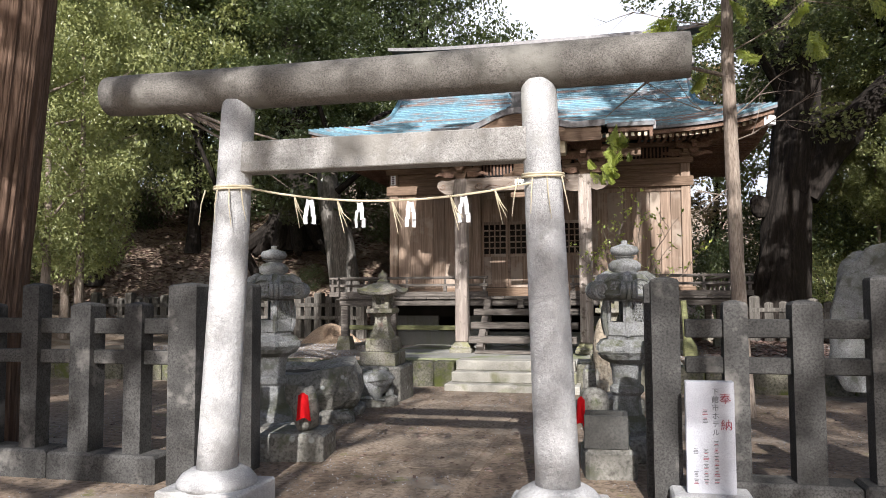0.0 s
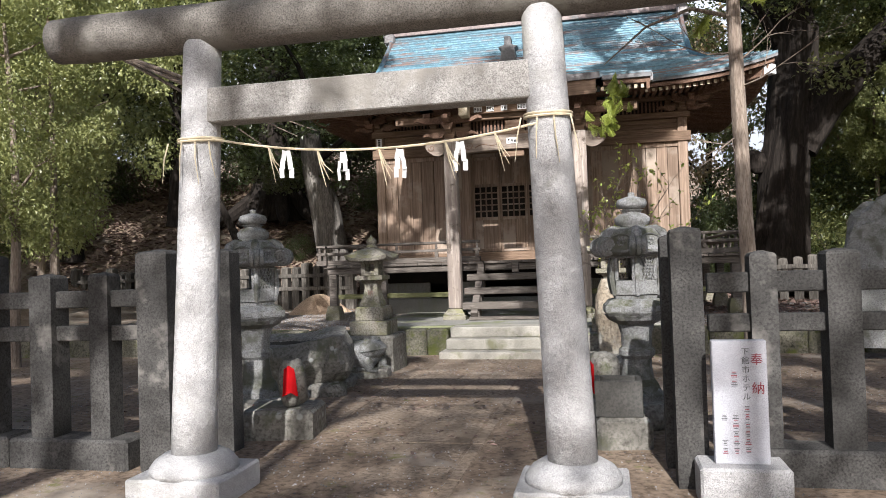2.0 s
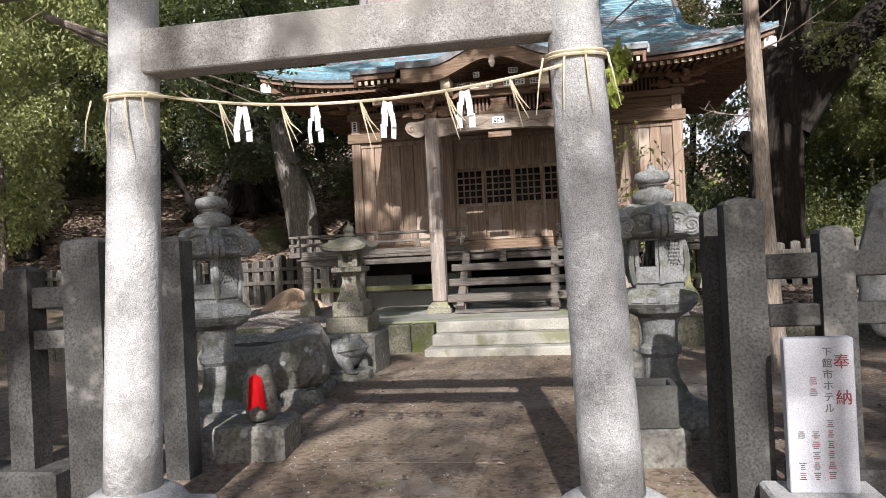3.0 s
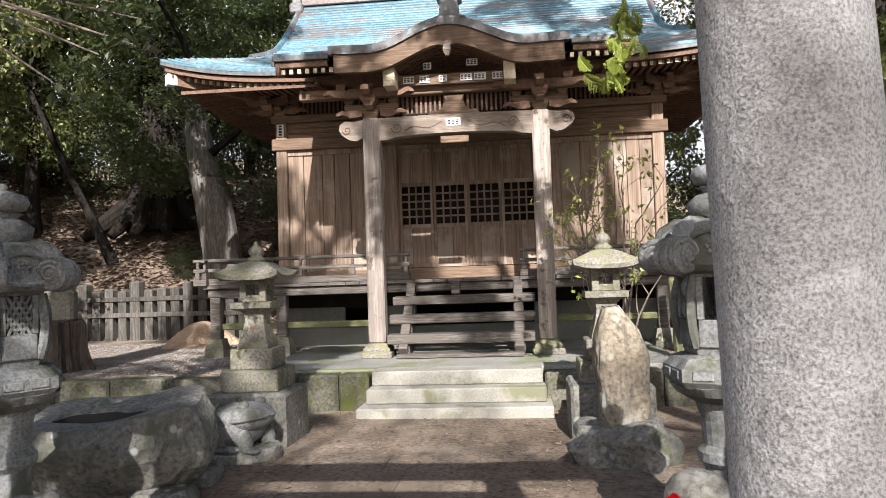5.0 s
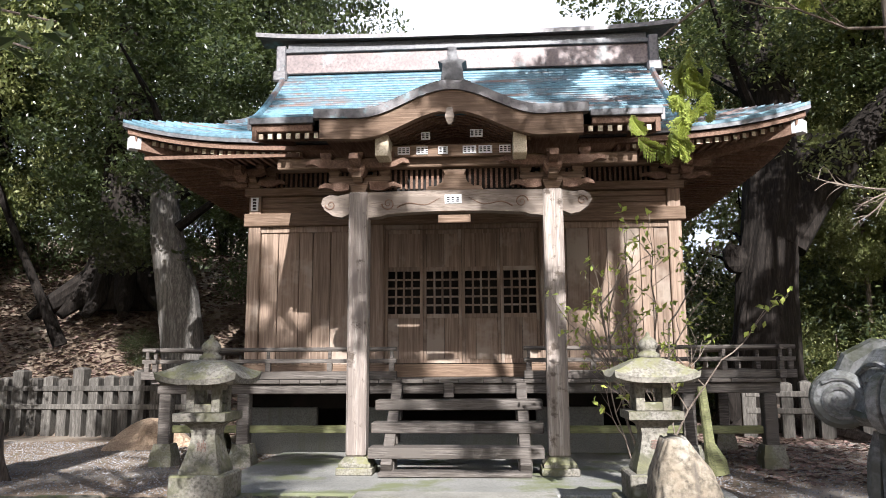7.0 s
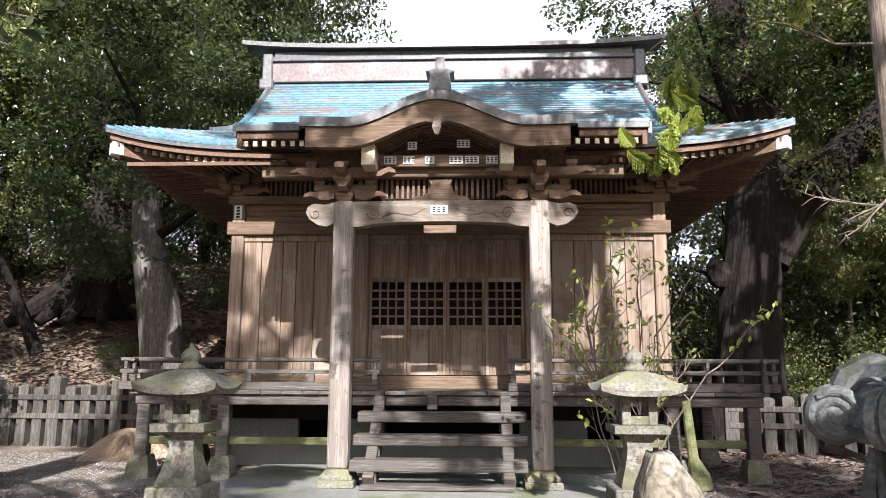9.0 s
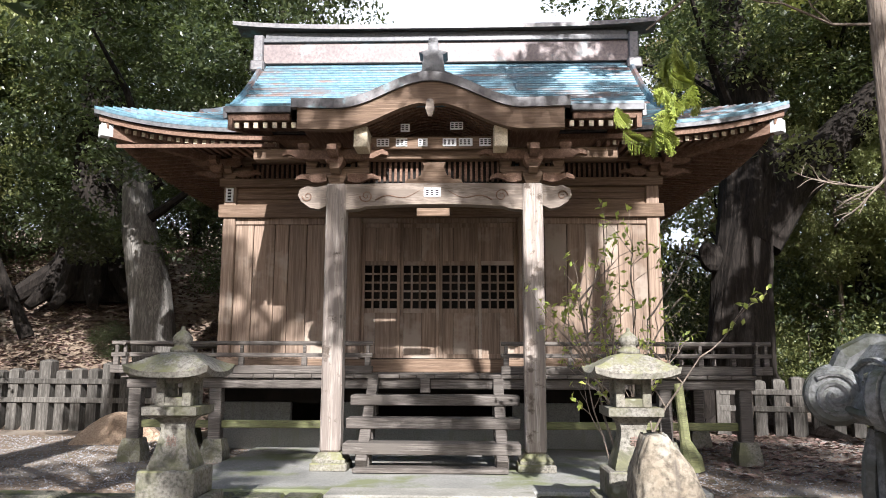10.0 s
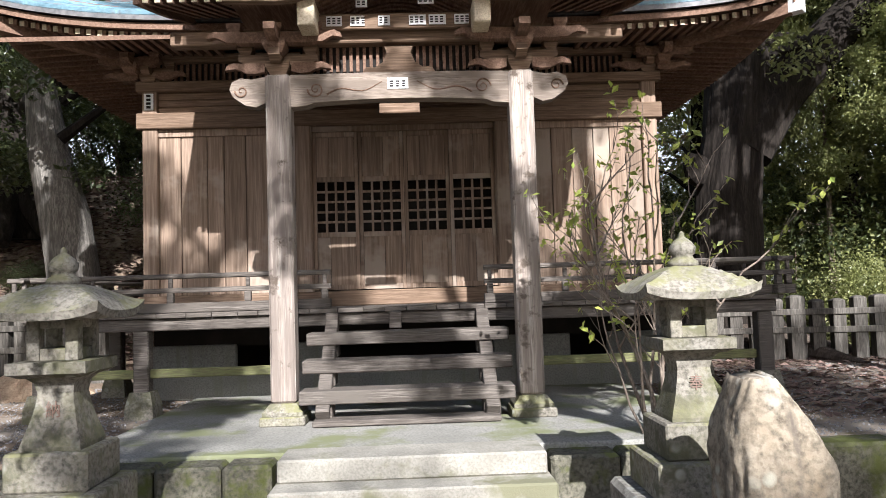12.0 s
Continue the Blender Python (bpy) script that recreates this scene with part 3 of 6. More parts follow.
for k in range(n + 1):
    x = -0.97 + 1.99 * k / n
    u = 2 * k / n - 1
    rows_f.append((x, 3.36 + 0.045 * (1 - u * u) + (0.0 if abs(u) < 0.82 else -0.02), 3.635 + 0.012 * (1 - u * u)))
front = [[bm.verts.new((x, yy, z)) for x, z, _ in rows_f] + [bm.verts.new((x, yy, z)) for x, _, z in rows_f[::-1]] for yy in (9.92, 10.08)]
for a in front:
    m2 = len(a) // 2
    for k in range(m2 - 1):
        bm.faces.new((a[k], a[k + 1], a[-2 - k], a[-1 - k]))
for k in range(len(front[0])):
    j = (k + 1) % len(front[0])
    bm.faces.new((front[0][k], front[0][j], front[1][j], front[1][k]))
rainbow = sp("rainbow_beam", bm, M["wood_carved"], label="pale carved rainbow beam with scroll and wave carving")

def spiral(cx, cz, r, turns, yy, flip=1, rad=0.008):
    pts, k = [], 40
    for i in range(k):
        t = i / (k - 1)
        a = flip * (math.pi * 2 * turns * t)
        pts.append((cx + flip * r * (1 - 0.85 * t) * math.cos(a), yy, cz + r * (1 - 0.85 * t) * math.sin(a)))
    return tube(B(), pts, [rad * (1 - 0.5 * i / k) for i in range(k)], 6)

for sx in (-1, 1):
    sp("scroll_carving", spiral(0.02 + sx * 0.76, 3.5, 0.075, 1.6, 9.918, sx), M["wood_eave"], rainbow)
    pts = [(0.02 + sx * (0.66 - 0.5 * t), 9.918, 3.45 + 0.09 * t + 0.03 * math.sin(7 * t)) for t in [k / 14 for k in range(15)]]
    sp("wave_carving", tube(B(), pts, [0.009 * (1 - 0.6 * k / 14) for k in range(15)], 6), M["wood_eave"], rainbow)
    # carved nosing beyond each post
    x = -1.08 if sx < 0 else 1.13
    bm = B()
    prof = [(0.11, 0.02), (0.2, -0.02), (0.3, 0.0), (0.4, 0.07), (0.44, 0.14), (0.42, 0.21), (0.34, 0.25), (0.24, 0.235), (0.11, 0.26)]
    fr = [[bm.verts.new((x + sx * a, yy, 3.37 + c)) for a, c in prof] for yy in (9.93, 10.07)]
    bm.faces.new(fr[0])
    bm.faces.new(fr[1][::-1])
    for k in range(len(prof)):
        j = (k + 1) % len(prof)
        bm.faces.new((fr[0][k], fr[1][k], fr[1][j], fr[0][j]))
    nos = sp("carved_nosing", bm, M["wood_carved"])
    sp("scroll_carving", spiral(x + sx * 0.33, 3.5, 0.06, 1.3, 9.925, sx), M["wood_eave"], nos)

def bracket(x, yy, z, arm, mat, sc=1.0):
    """A bearing block with curved bracket arms and three small blocks."""
    g = group_part("bracket_set")
    bm = lathe(B(), [(0.095 * sc, z), (0.15 * sc, z + 0.07 * sc), (0.15 * sc, z + 0.13 * sc)], 4, x, yy, math.pi / 4)
    sp("bearing_block", bm, mat, g)
    for ax in (0, 1):
        bm = B()
        L = arm if ax == 0 else arm * 0.7
        prof = [(-L, 0.1), (-L, 0.04), (-L * 0.75, 0.0), (L * 0.75, 0.0), (L, 0.04), (L, 0.1)]
        fr = [[bm.verts.new((x + (a if ax == 0 else t), yy + (t if ax == 0 else a), z + 0.1 * sc + c)) for a, c in prof] for t in (-0.05, 0.05)]
        bm.faces.new(fr[0])
        bm.faces.new(fr[1][::-1])
        for k in range(6):
            j = (k + 1) % 6
            bm.faces.new((fr[0][k], fr[1][k], fr[1][j], fr[0][j]))
        sp("bracket_arm", bm, mat, g)
    for dx in (-arm * 0.82, 0, arm * 0.82):
        bm = lathe(B(), [(0.06 * sc, z + 0.2 * sc), (0.095 * sc, z + 0.245 * sc), (0.095 * sc, z + 0.29 * sc)], 4, x + dx, yy, math.pi / 4)
        sp("small_block", bm, mat, g)
    return g

for x in (-1.08, 1.13):
    bracket(x, 10.0, 3.64, 0.36, M["wood_beam"])
for x in (-3.01, -1.2, 1.2, 3.01):
    bracket(x, WALL_Y - 0.05, 4.22, 0.3, M["wood_beam"], 0.9)
def bracket_nose(x, yy, z, sx, length, mat):
    """A curved, pointed bracket end that sticks out sideways."""
    bm = B()
    prof = [(0.0, 0.02), (0.08, 0.0), (0.16, 0.005), (0.22, 0.035), (0.27, 0.05), (0.36, 0.035), (0.345, 0.075), (0.28, 0.105), (0.2, 0.095), (0.1, 0.1), (0.0, 0.1)]
    fr = [[bm.verts.new((x + sx * a * length / 0.36, y, z + c)) for a, c in prof] for y in (yy - 0.032, yy + 0.032)]
    bm.faces.new(fr[0])
    bm.faces.new(fr[1][::-1])
    for k in range(len(prof)):
        j = (k + 1) % len(prof)
        bm.faces.new((fr[0][k], fr[1][k], fr[1][j], fr[0][j]))
    sp("bracket_nose", bm, mat)

for x in (-1.08, 1.13):
    bracket(x, 9.84, 3.80, 0.44, M["wood_eave"], 0.95)
    for sx in (-1, 1):
        bracket_nose(x + sx * 0.12, 9.97, 3.66, sx, 0.36, M["wood_eave"])
        bracket_nose(x + sx * 0.30, 9.82, 3.90, sx, 0.30, M["wood_eave"])
for sx in (-1, 1):
    bracket(sx * 3.16, WALL_Y - 0.24, 4.30, 0.34, M["wood_eave"], 0.85)
    bracket_nose(sx * 3.12, WALL_Y - 0.12, 4.24, sx, 0.42, M["wood_eave"])
    bracket_nose(sx * 2.9, WALL_Y - 0.16, 4.24, -sx, 0.36, M["wood_eave"])
sp("porch_purlin", box(B(), -2.05, 2.1, 9.93, 10.07, 3.93, 4.06, 0.012), M["wood_beam"])
sp("wall_purlin", box(B(), -3.6, 3.6, WALL_Y - 0.12, WALL_Y + 0.02, 4.47, 4.57, 0.012), M["wood_beam"])
for sx in (-1, 1):
    x = -1.08 if sx < 0 else 1.13
    # curved link beam from post to wall
    pts = [(x, 10.1 + 2.0 * t, 3.72 + 0.25 * math.sin(math.pi * t * 0.6)) for t in [k / 10 for k in range(11)]]
    sp("link_beam", tube(B(), pts, 0.085, 4), M["wood_beam"])
# frog-leg strut and board with votive slips under the curved gable
bm = B()
prof = [(-0.33, 0.0), (-0.3, 0.05), (-0.22, 0.045), (-0.15, 0.09), (-0.11, 0.18), (-0.13, 0.24), (0.13, 0.24), (0.11, 0.18), (0.15, 0.09), (0.22, 0.045), (0.3, 0.05), (0.33, 0.0)]
fr = [[bm.verts.new((0.02 + a, yy, 3.655 + c)) for a, c in prof] for yy in (9.95, 10.05)]
bm.faces.new(fr[0])
bm.faces.new(fr[1][::-1])
for k in range(len(prof)):
    j = (k + 1) % len(prof)
    bm.faces.new((fr[0][k], fr[1][k], fr[1][j], fr[0][j]))
sp("frog_leg_strut", bm, M["wood_beam"])

# near-black backing paints the shade between the frieze slats
sp("frieze_board", box(B(), -0.9, 0.95, 10.1, 10.12, 3.66, 3.94), M["shade_and_ink_black"])
x = -0.86
while x < 0.92:
    sp("frieze_slat", box(B(), x - 0.014, x + 0.014, 10.06, 10.098, 3.7, 3.93), M["wood_eave"])
    x += 0.062
# same shade-black backing behind the wall frieze
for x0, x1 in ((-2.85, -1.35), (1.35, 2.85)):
    sp("frieze_board", box(B(), x0 - 0.05, x1 + 0.05, WALL_Y - 0.02, WALL_Y, 4.25, 4.47), M["shade_and_ink_black"])
    x = x0
    while x < x1:
        sp("frieze_slat", box(B(), x - 0.016, x + 0.016, WALL_Y - 0.06, WALL_Y - 0.022, 4.26, 4.46), M["wood_eave"])
        x += 0.072
sp("hanging_plaque", box(B(), -0.17, 0.2, 9.93, 9.97, 3.27, 3.36, 0.006), M["wood_beam"])
slip = sp("votive_slip", box(B(), -0.09, 0.1, 9.91, 9.917, 3.49, 3.59), M["paper"])
for q in range(3):
    for zz in (-0.022, 0.0, 0.022):
        sp("ink_bar", box(B(), -0.07 + q * 0.055, -0.035 + q * 0.055, 9.906, 9.9095, 3.535 + zz - 0.007, 3.535 + zz + 0.007), M["shade_and_ink_black"], slip)
slip = sp("votive_slip", box(B(), -3.07, -2.96, WALL_Y - 0.102, WALL_Y - 0.093, 3.9, 4.1), M["paper"])
for q in range(4):
    sp("ink_bar", box(B(), -3.04, -2.99, WALL_Y - 0.107, WALL_Y - 0.1035, 3.92 + q * 0.045, 3.95 + q * 0.045), M["shade_and_ink_black"], slip)

# ---- veranda ----
r = random.Random(5)
x = -3.76
ver = group_part("veranda")
while x < 3.83:
    w = r.uniform(0.2, 0.3)
    x2 = min(x + w, 3.83)
    sp("floor_board", box(B(), x + 0.003, x2 - 0.003, 10.65 + r.uniform(0, 0.012), 12.08, 1.455, 1.5, 0.004), M["wood_grey"], ver)
    x = x2
for sx in (-1, 1):
    for k in range(14):
        yy = 12.09 + k * 0.33
        a, b = sorted((sx * 3.1, sx * 3.79))
        sp("floor_board", box(B(), a, b, yy + 0.003, yy + 0.327, 1.455, 1.5, 0.004), M["wood_grey"], ver)
sp("edge_beam", box(B(), -3.7, 3.77, 10.7, 10.84, 1.33, 1.453, 0.01), M["wood_grey"], ver)
for sx in (-1, 1):
    a, b = sorted((sx * 3.58, sx * 3.72))
    sp("edge_beam", box(B(), a, b, 10.85, 16.6, 1.33, 1.453, 0.01), M["wood_grey"], ver)
VP = [(-3.6, 10.78), (-2.62, 10.78), (2.72, 10.78), (3.65, 10.78), (-3.6, 12.6), (3.65, 12.6), (-3.6, 14.6), (3.65, 14.6)]
for x, yy in VP:
    st = sp("veranda_post", box(B(), x - 0.075, x + 0.075, yy - 0.075, yy + 0.075, 0.72, 1.33, 0.012), M["wood_grey"], ver)
    sp("post_stone", lathe(B(), [(0.2, 0.45), (0.19, 0.6), (0.145, 0.735)], 4, x, yy, math.pi / 4), M["stone_old"], ver)
for x0, x1 in ((-3.52, -1.1), (1.2, 3.57)):
    sp("brace_rail", box(B(), x0, x1, 10.76, 10.82, 0.86, 0.95, 0.008), M["wood_moss"], ver)
# railing
def rail_run(x0, x1, yy, along="x"):
    g = group_part("railing")
    def bx(a, b, t, z0, z1, name):
        if along == "x":
            sp(name, box(B(), a, b, yy - t, yy + t, z0, z1, 0.006), M["wood_grey"], g)
        else:
            sp(name, box(B(), yy - t, yy + t, a, b, z0, z1, 0.006), M["wood_grey"], g)
    bx(x0, x1, 0.04, 1.505, 1.6, "bottom_rail")
    bx(x0, x1, 0.028, 1.70, 1.75, "middle_rail")
    pts = [((x0 + (x1 - x0) * k / 10), yy, 1.865) for k in range(11)]
    if along != "x":
        pts = [(b, a, c) for a, b, c in pts]
    sp("top_rail", tube(B(), pts, 0.027, 10), M["wood_grey"], g)
    n = max(2, round(abs(x1 - x0) / 0.85))
    for k in range(n + 1):
        c = x0 + 0.06 + (x1 - x0 - 0.12) * k / n
        bx(c - 0.032, c + 0.032, 0.03, 1.6, 1.70, "strut")
        bx(c - 0.02, c + 0.02, 0.018, 1.75, 1.842, "strut")
rail_run(-3.92, -0.74, 10.74)
rail_run(0.80, 3.98, 10.74)
rail_run(10.6, 16.2, -3.72, "y")
rail_run(10.6, 16.2, 3.78, "y")

# ---- wooden stairs ----
stairs = group_part("wooden_stairs")
for x0, x1, y0, y1, zt in ((-0.93, 0.985, 10.30, 10.62, 1.275), (-0.935, 0.975, 10.03, 10.35, 1.04), (-0.925, 0.96, 9.76, 10.08, 0.80)):
    sp("tread", box(B(), x0, x1, y0, y1, zt - 0.115, zt, 0.008), M["wood_grey"], stairs, "sun-bleached grey plank tread")
sp("tread", box(B(), -0.8, 0.82, 9.66, 9.9, 0.51, 0.56, 0.008), M["wood_grey"], stairs)
for x in (-0.72, 0.76):
    for y0, y1, z0, z1 in ((10.4, 10.62, 1.04, 1.16), (10.1, 10.34, 0.8, 0.925), (9.82, 10.06, 0.53, 0.685)):
        sp("riser_block", box(B(), x - 0.075, x + 0.075, y0, y1, z0, z1, 0.008), M["wood_grey"], stairs)
    bm = B()
    box(bm, -0.06, 0.06, 0, 1.25, -0.1, 0.02, 0.008, Matrix.Translation((x, 9.72, 0.62)) @ Matrix.Rotation(radians(40), 4, "X"))
    sp("stringer", bm, M["wood_grey"], stairs)
for x in (-0.72, -0.1, 0.76):
    sp("short_post", box(B(), x - 0.06, x + 0.06, 10.6, 10.7, 1.29, 1.455, 0.006), M["wood_grey"], stairs)
# base of the hall
sp("foundation", box(B(), -2.95, 2.95, 11.95, 12.1, 0.48, 0.78, 0.01), M["plaster"])
for x0, x1, z1 in ((-2.95, -2.0, 1.1), (-1.55, -1.0, 1.1), (1.0, 1.9, 1.1), (2.35, 2.95, 1.1)):
    sp("foundation", box(B(), x0, x1, 11.97, 12.08, 0.78, z1, 0.008), M["plaster"])
# added near-black sheets stand in for the deep shade under the floor
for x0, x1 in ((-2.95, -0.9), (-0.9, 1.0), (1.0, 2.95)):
    sp("underfloor_board", box(B(), x0, x1, 12.03, 12.06, 1.08, 1.42), M["shade_and_ink_black"])
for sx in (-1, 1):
    sp("underfloor_side", box(B(), sx * 2.95 - 0.02, sx * 2.95 + 0.02, 12.1, 16.6, 0.48, 1.42), M["shade_and_ink_black"])
sp("underfloor_back", box(B(), -2.95, 2.95, 13.5, 13.55, 0.48, 1.42), M["shade_and_ink_black"])

# ---- roof ----
RY, RZ, EY, EZ = 14.5, 6.98, 11.15, 4.68

def prof_z(s):
    return EZ + (RZ - EZ) * (0.5 * (1 - s) + 0.5 * (1 - s) ** 2)

def x_edge(s):
    return 3.28 + (1.25 * ((s - 0.5) / 0.5) ** 1.35 if s > 0.5 else 0.0)

def front_pt(s, u, lift=0.0, back=False):
    xe = x_edge(s)
    x = u * xe
    z = prof_z(s) + 0.27 * abs(u) ** 5 * smooth01((s - 0.5) / 0.5) + lift
    yy = RY - (RY - EY) * s
    yy -= 0.10 * abs(u) ** 5 * smooth01((s - 0.5) / 0.5)
    return (x, 2 * RY - yy if back else yy, z)

def side_pt(s, v, sx, lift=0.0):
    h = (RY - EY) * s + 0.10 * smooth01((s - 0.5) / 0.5) * abs(v) ** 5
    z = prof_z(s) + 0.27 * abs(v) ** 5 * smooth01((s - 0.5) / 0.5) + lift
    return (sx * x_edge(s), RY + v * h, z)

U = [k / 20 - 1 for k in range(41)]
roof = group_part("roof", "green weathered copper-sheet roof with brown bare patches")
NC = 40
for back in (False, True):
    for k in range(NC):
        s0, s1 = k / NC, (k + 1) / NC
        rows = [[front_pt(s0, u, 0.012, back) for u in U], [front_pt(s1, u, 0.034, back) for u in U], [front_pt(s1, u, -0.01, back) for u in U]]
        bm = B()
        sheet(bm, rows)
        sp("copper_strip", bm, M["copper"], roof)
for sx in (-1, 1):
    for k in range(20):
        s0, s1 = 0.5 + k / 40, 0.5 + (k + 1) / 40
        rows = [[side_pt(s0, v, sx, 0.012) for v in U], [side_pt(s1, v, sx, 0.034) for v in U], [side_pt(s1, v, sx, -0.01) for v in U]]
        bm = B()
        sheet(bm, rows)
        sp("copper_strip", bm, M["copper"], roof)
    # gable wall and its barge edge
    bm = B()
    ss = [k / 12 * 0.62 for k in range(13)]
    pts = [front_pt(s, 1) for s in ss]
    a = [bm.verts.new((sx * 3.12, p[1], p[2] - 0.05)) for p in pts]
    b2 = [bm.verts.new((sx * 3.12, 2 * RY - p[1], p[2] - 0.05)) for p in pts]
    for k in range(12):
        bm.faces.new((a[k], a[k + 1], b2[k + 1], b2[k]))
    sp("gable_wall", bm, M["wood_eave"], roof)
    for back in (False, True):
        pts = [front_pt(s, sx, 0.03, back) for s in [k / 14 * 0.66 for k in range(15)]]
        sp("barge_edge", tube(B(), pts, 0.055, 6), M["copper"], roof)

def eave_ring(lift, inset, th, name, mat, depth=0.0):
    """A band that follows all four eaves."""
    bm = B()
    P = [front_pt(1, u) for u in U] + [side_pt(1, v, 1) for v in U[1:]] + [front_pt(1, u, 0, True) for u in U[::-1][1:]] + [side_pt(1, v, -1) for v in U[::-1][1:-1]]
    c = Vector((0, RY, 0))
    rows = []
    for dz, ins in ((lift, inset), (lift - th, inset), (lift - th, inset + depth), (lift, inset + depth)):
        rows.append([bm.verts.new((p[0] - math.copysign(min(abs(p[0]), ins), p[0]) * (1 if abs(p[0]) > 0.5 else 0), p[1] + (ins if p[1] < RY - 0.5 else -ins if p[1] > RY + 0.5 else 0), p[2] + dz)) for p in P])
    n = len(P)
    for q in range(4):
        for k in range(n):
            bm.faces.new((rows[q][k], rows[q][(k + 1) % n], rows[(q + 1) % 4][(k + 1) % n], rows[(q + 1) % 4][k]))
    sp(name, bm, mat, roof)

eave_ring(0.0, 0.0, 0.06, "eave_edge", M["copper_dark"], 0.3)
eave_ring(-0.078, 0.05, 0.07, "eave_board", M["wood_eave"], 0.3)
# soffit and two tiers of rafters on each side
bm = B()
sheet(bm, [[(u * 4.4, EY + 0.1, EZ - 0.15 + 0.26 * abs(u) ** 5) for u in U], [(u * 3.1, WALL_Y, 4.64) for u in U]])
sp("soffit", bm, M["wood_eave"], roof)
bm = B()
sheet(bm, [[(u * 4.4, 2 * RY - EY - 0.1, EZ - 0.15 + 0.26 * abs(u) ** 5) for u in U], [(u * 3.1, 16.8, 4.64) for u in U]])
sp("soffit", bm, M["wood_eave"], roof)
for sx in (-1, 1):
    bm = B()
    sheet(bm, [[(sx * 4.42, RY + v * 3.3, EZ - 0.15 + 0.26 * abs(v) ** 5) for v in U], [(sx * 3.05, RY + v * 2.3, 4.64) for v in U]])
    sp("soffit", bm, M["wood_eave"], roof)

def rafter(p, q, w, h, parent=roof):
    p, q = Vector(p), Vector(q)
    d = q - p
    bm = B()
    m = Matrix.Translation(p) @ d.to_track_quat("Y", "Z").to_matrix().to_4x4()
    box(bm, -w / 2, w / 2, 0, d.length, -h, 0, 0, m)
    return sp("rafter", bm, M["wood_eave"], parent)

N_R = 74
for k in range(N_R + 1):
    u = 2 * k / N_R - 1
    x = u * 4.38
    if -2.1 < x < 2.1:
        continue
    zt = EZ - 0.155 + 0.26 * abs(u) ** 5
    yin = WALL_Y if abs(x) < 3.1 else WALL_Y - (abs(x) - 3.1) * 0.85
    rafter((x, EY + 0.12, zt), (x, yin, zt + (4.61 - EZ + 0.15) * 0.9 - 0.1 * abs(u) ** 5), 0.05, 0.065)
for sx in (-1, 1):
    for k in range(44):
        v = 2 * k / 43 - 1
        yy = RY + v * 3.25
        zt = EZ - 0.155 + 0.26 * abs(v) ** 5
        xin = 3.1 if abs(v * 3.25) < 2.3 else 3.1 + (abs(v * 3.25) - 2.3) * 1.1
        if xin < 4.25:
            rafter((sx * 4.4, yy, zt), (sx * xin, yy, zt + 0.06), 0.05, 0.065)
    # hip rafter with white end cap
    rafter((sx * 4.45, EY + 0.0, EZ + 0.06), (sx * 3.0, WALL_Y, 4.56), 0.11, 0.14)
    bm = B()
    m = Matrix.Translation((sx * 4.45, EY + 0.0, EZ + 0.07)) @ Matrix.Rotation(radians(-48 * -sx), 4, "Z")
    box(bm, -0.07, 0.07, -0.03, 0.12, -0.16, 0.01, 0.006, m)
    sp("hip_end_cap", bm, M["paper"], roof, "white metal cap on a hip rafter end")
sp("rafter_end_strip", box(B(), -4.3, -2.15, EY + 0.105, EY + 0.118, EZ - 0.215, EZ - 0.165), M["wood_eave"], roof)

# porch roof
PX0, PX1, PY, PZ = -2.26, 2.31, 9.52, 4.42

def porch_z(yy):
    t = (yy - PY) / (12.3 - PY)
    return PZ + (prof_z((RY - 12.3) / (RY - EY)) + 0.012 - PZ) * (0.75 * t + 0.25 * t * t)

NP = 27
XS = [PX0 + (PX1 - PX0) * k / 16 for k in range(17)]
for k in range(NP):
    y0, y1 = 12.3 - (12.3 - PY) * k / NP, 12.3 - (12.3 - PY) * (k + 1) / NP
    bm = B()
    sheet(bm, [[(x, y0, porch_z(y0) + 0.012) for x in XS], [(x, y1, porch_z(y1) + 0.034) for x in XS], [(x, y1, porch_z(y1) - 0.012) for x in XS]])
    sp("copper_strip", bm, M["copper"], roof)
for a, b in ((PX0, -1.53), (1.53, PX1)):
    sp("eave_edge", box(B(), a, b, PY - 0.01, PY + 0.12, PZ - 0.07, PZ + 0.005, 0.006), M["copper_dark"], roof)
    sp("eave_board", box(B(), a + 0.02, b - 0.02, PY + 0.03, PY + 0.12, PZ - 0.15, PZ - 0.072, 0.006), M["wood_eave"], roof)
for x in (PX0, PX1):
    bm = B()
    ys = [PY + (12.3 - PY) * k / 12 for k in range(13)]
    extrude_down(bm, [[(x - 0.02, yy, porch_z(yy)) for yy in ys], [(x + 0.02, yy, porch_z(yy)) for yy in ys]], 0.13)
    sp("side_fascia", bm, M["copper_edge"], roof)
    bm = B()
    s2 = 0.06 if x < 0 else -0.06
    extrude_down(bm, [[(x + s2 - 0.025, yy, porch_z(yy) - 0.13) for yy in ys], [(x + s2 + 0.025, yy, porch_z(yy) - 0.13) for yy in ys]], 0.13)
    sp("barge_board", bm, M["wood_eave"], roof)
bm = B()
ys = [PY + 0.05 + (12.2 - PY) * k / 8 for k in range(9)]
sheet(bm, [[(PX0 + 0.05, yy, porch_z(yy) - 0.16) for yy in ys], [(-0.98, yy, porch_z(yy) - 0.16) for yy in ys]])
sp("soffit", bm, M["wood_eave"], roof)
bm = B()
sheet(bm, [[(0.98, yy, porch_z(yy) - 0.16) for yy in ys], [(PX1 - 0.05, yy, porch_z(yy) - 0.16) for yy in ys]])
sp("soffit", bm, M["wood_eave"], roof)
k = 0
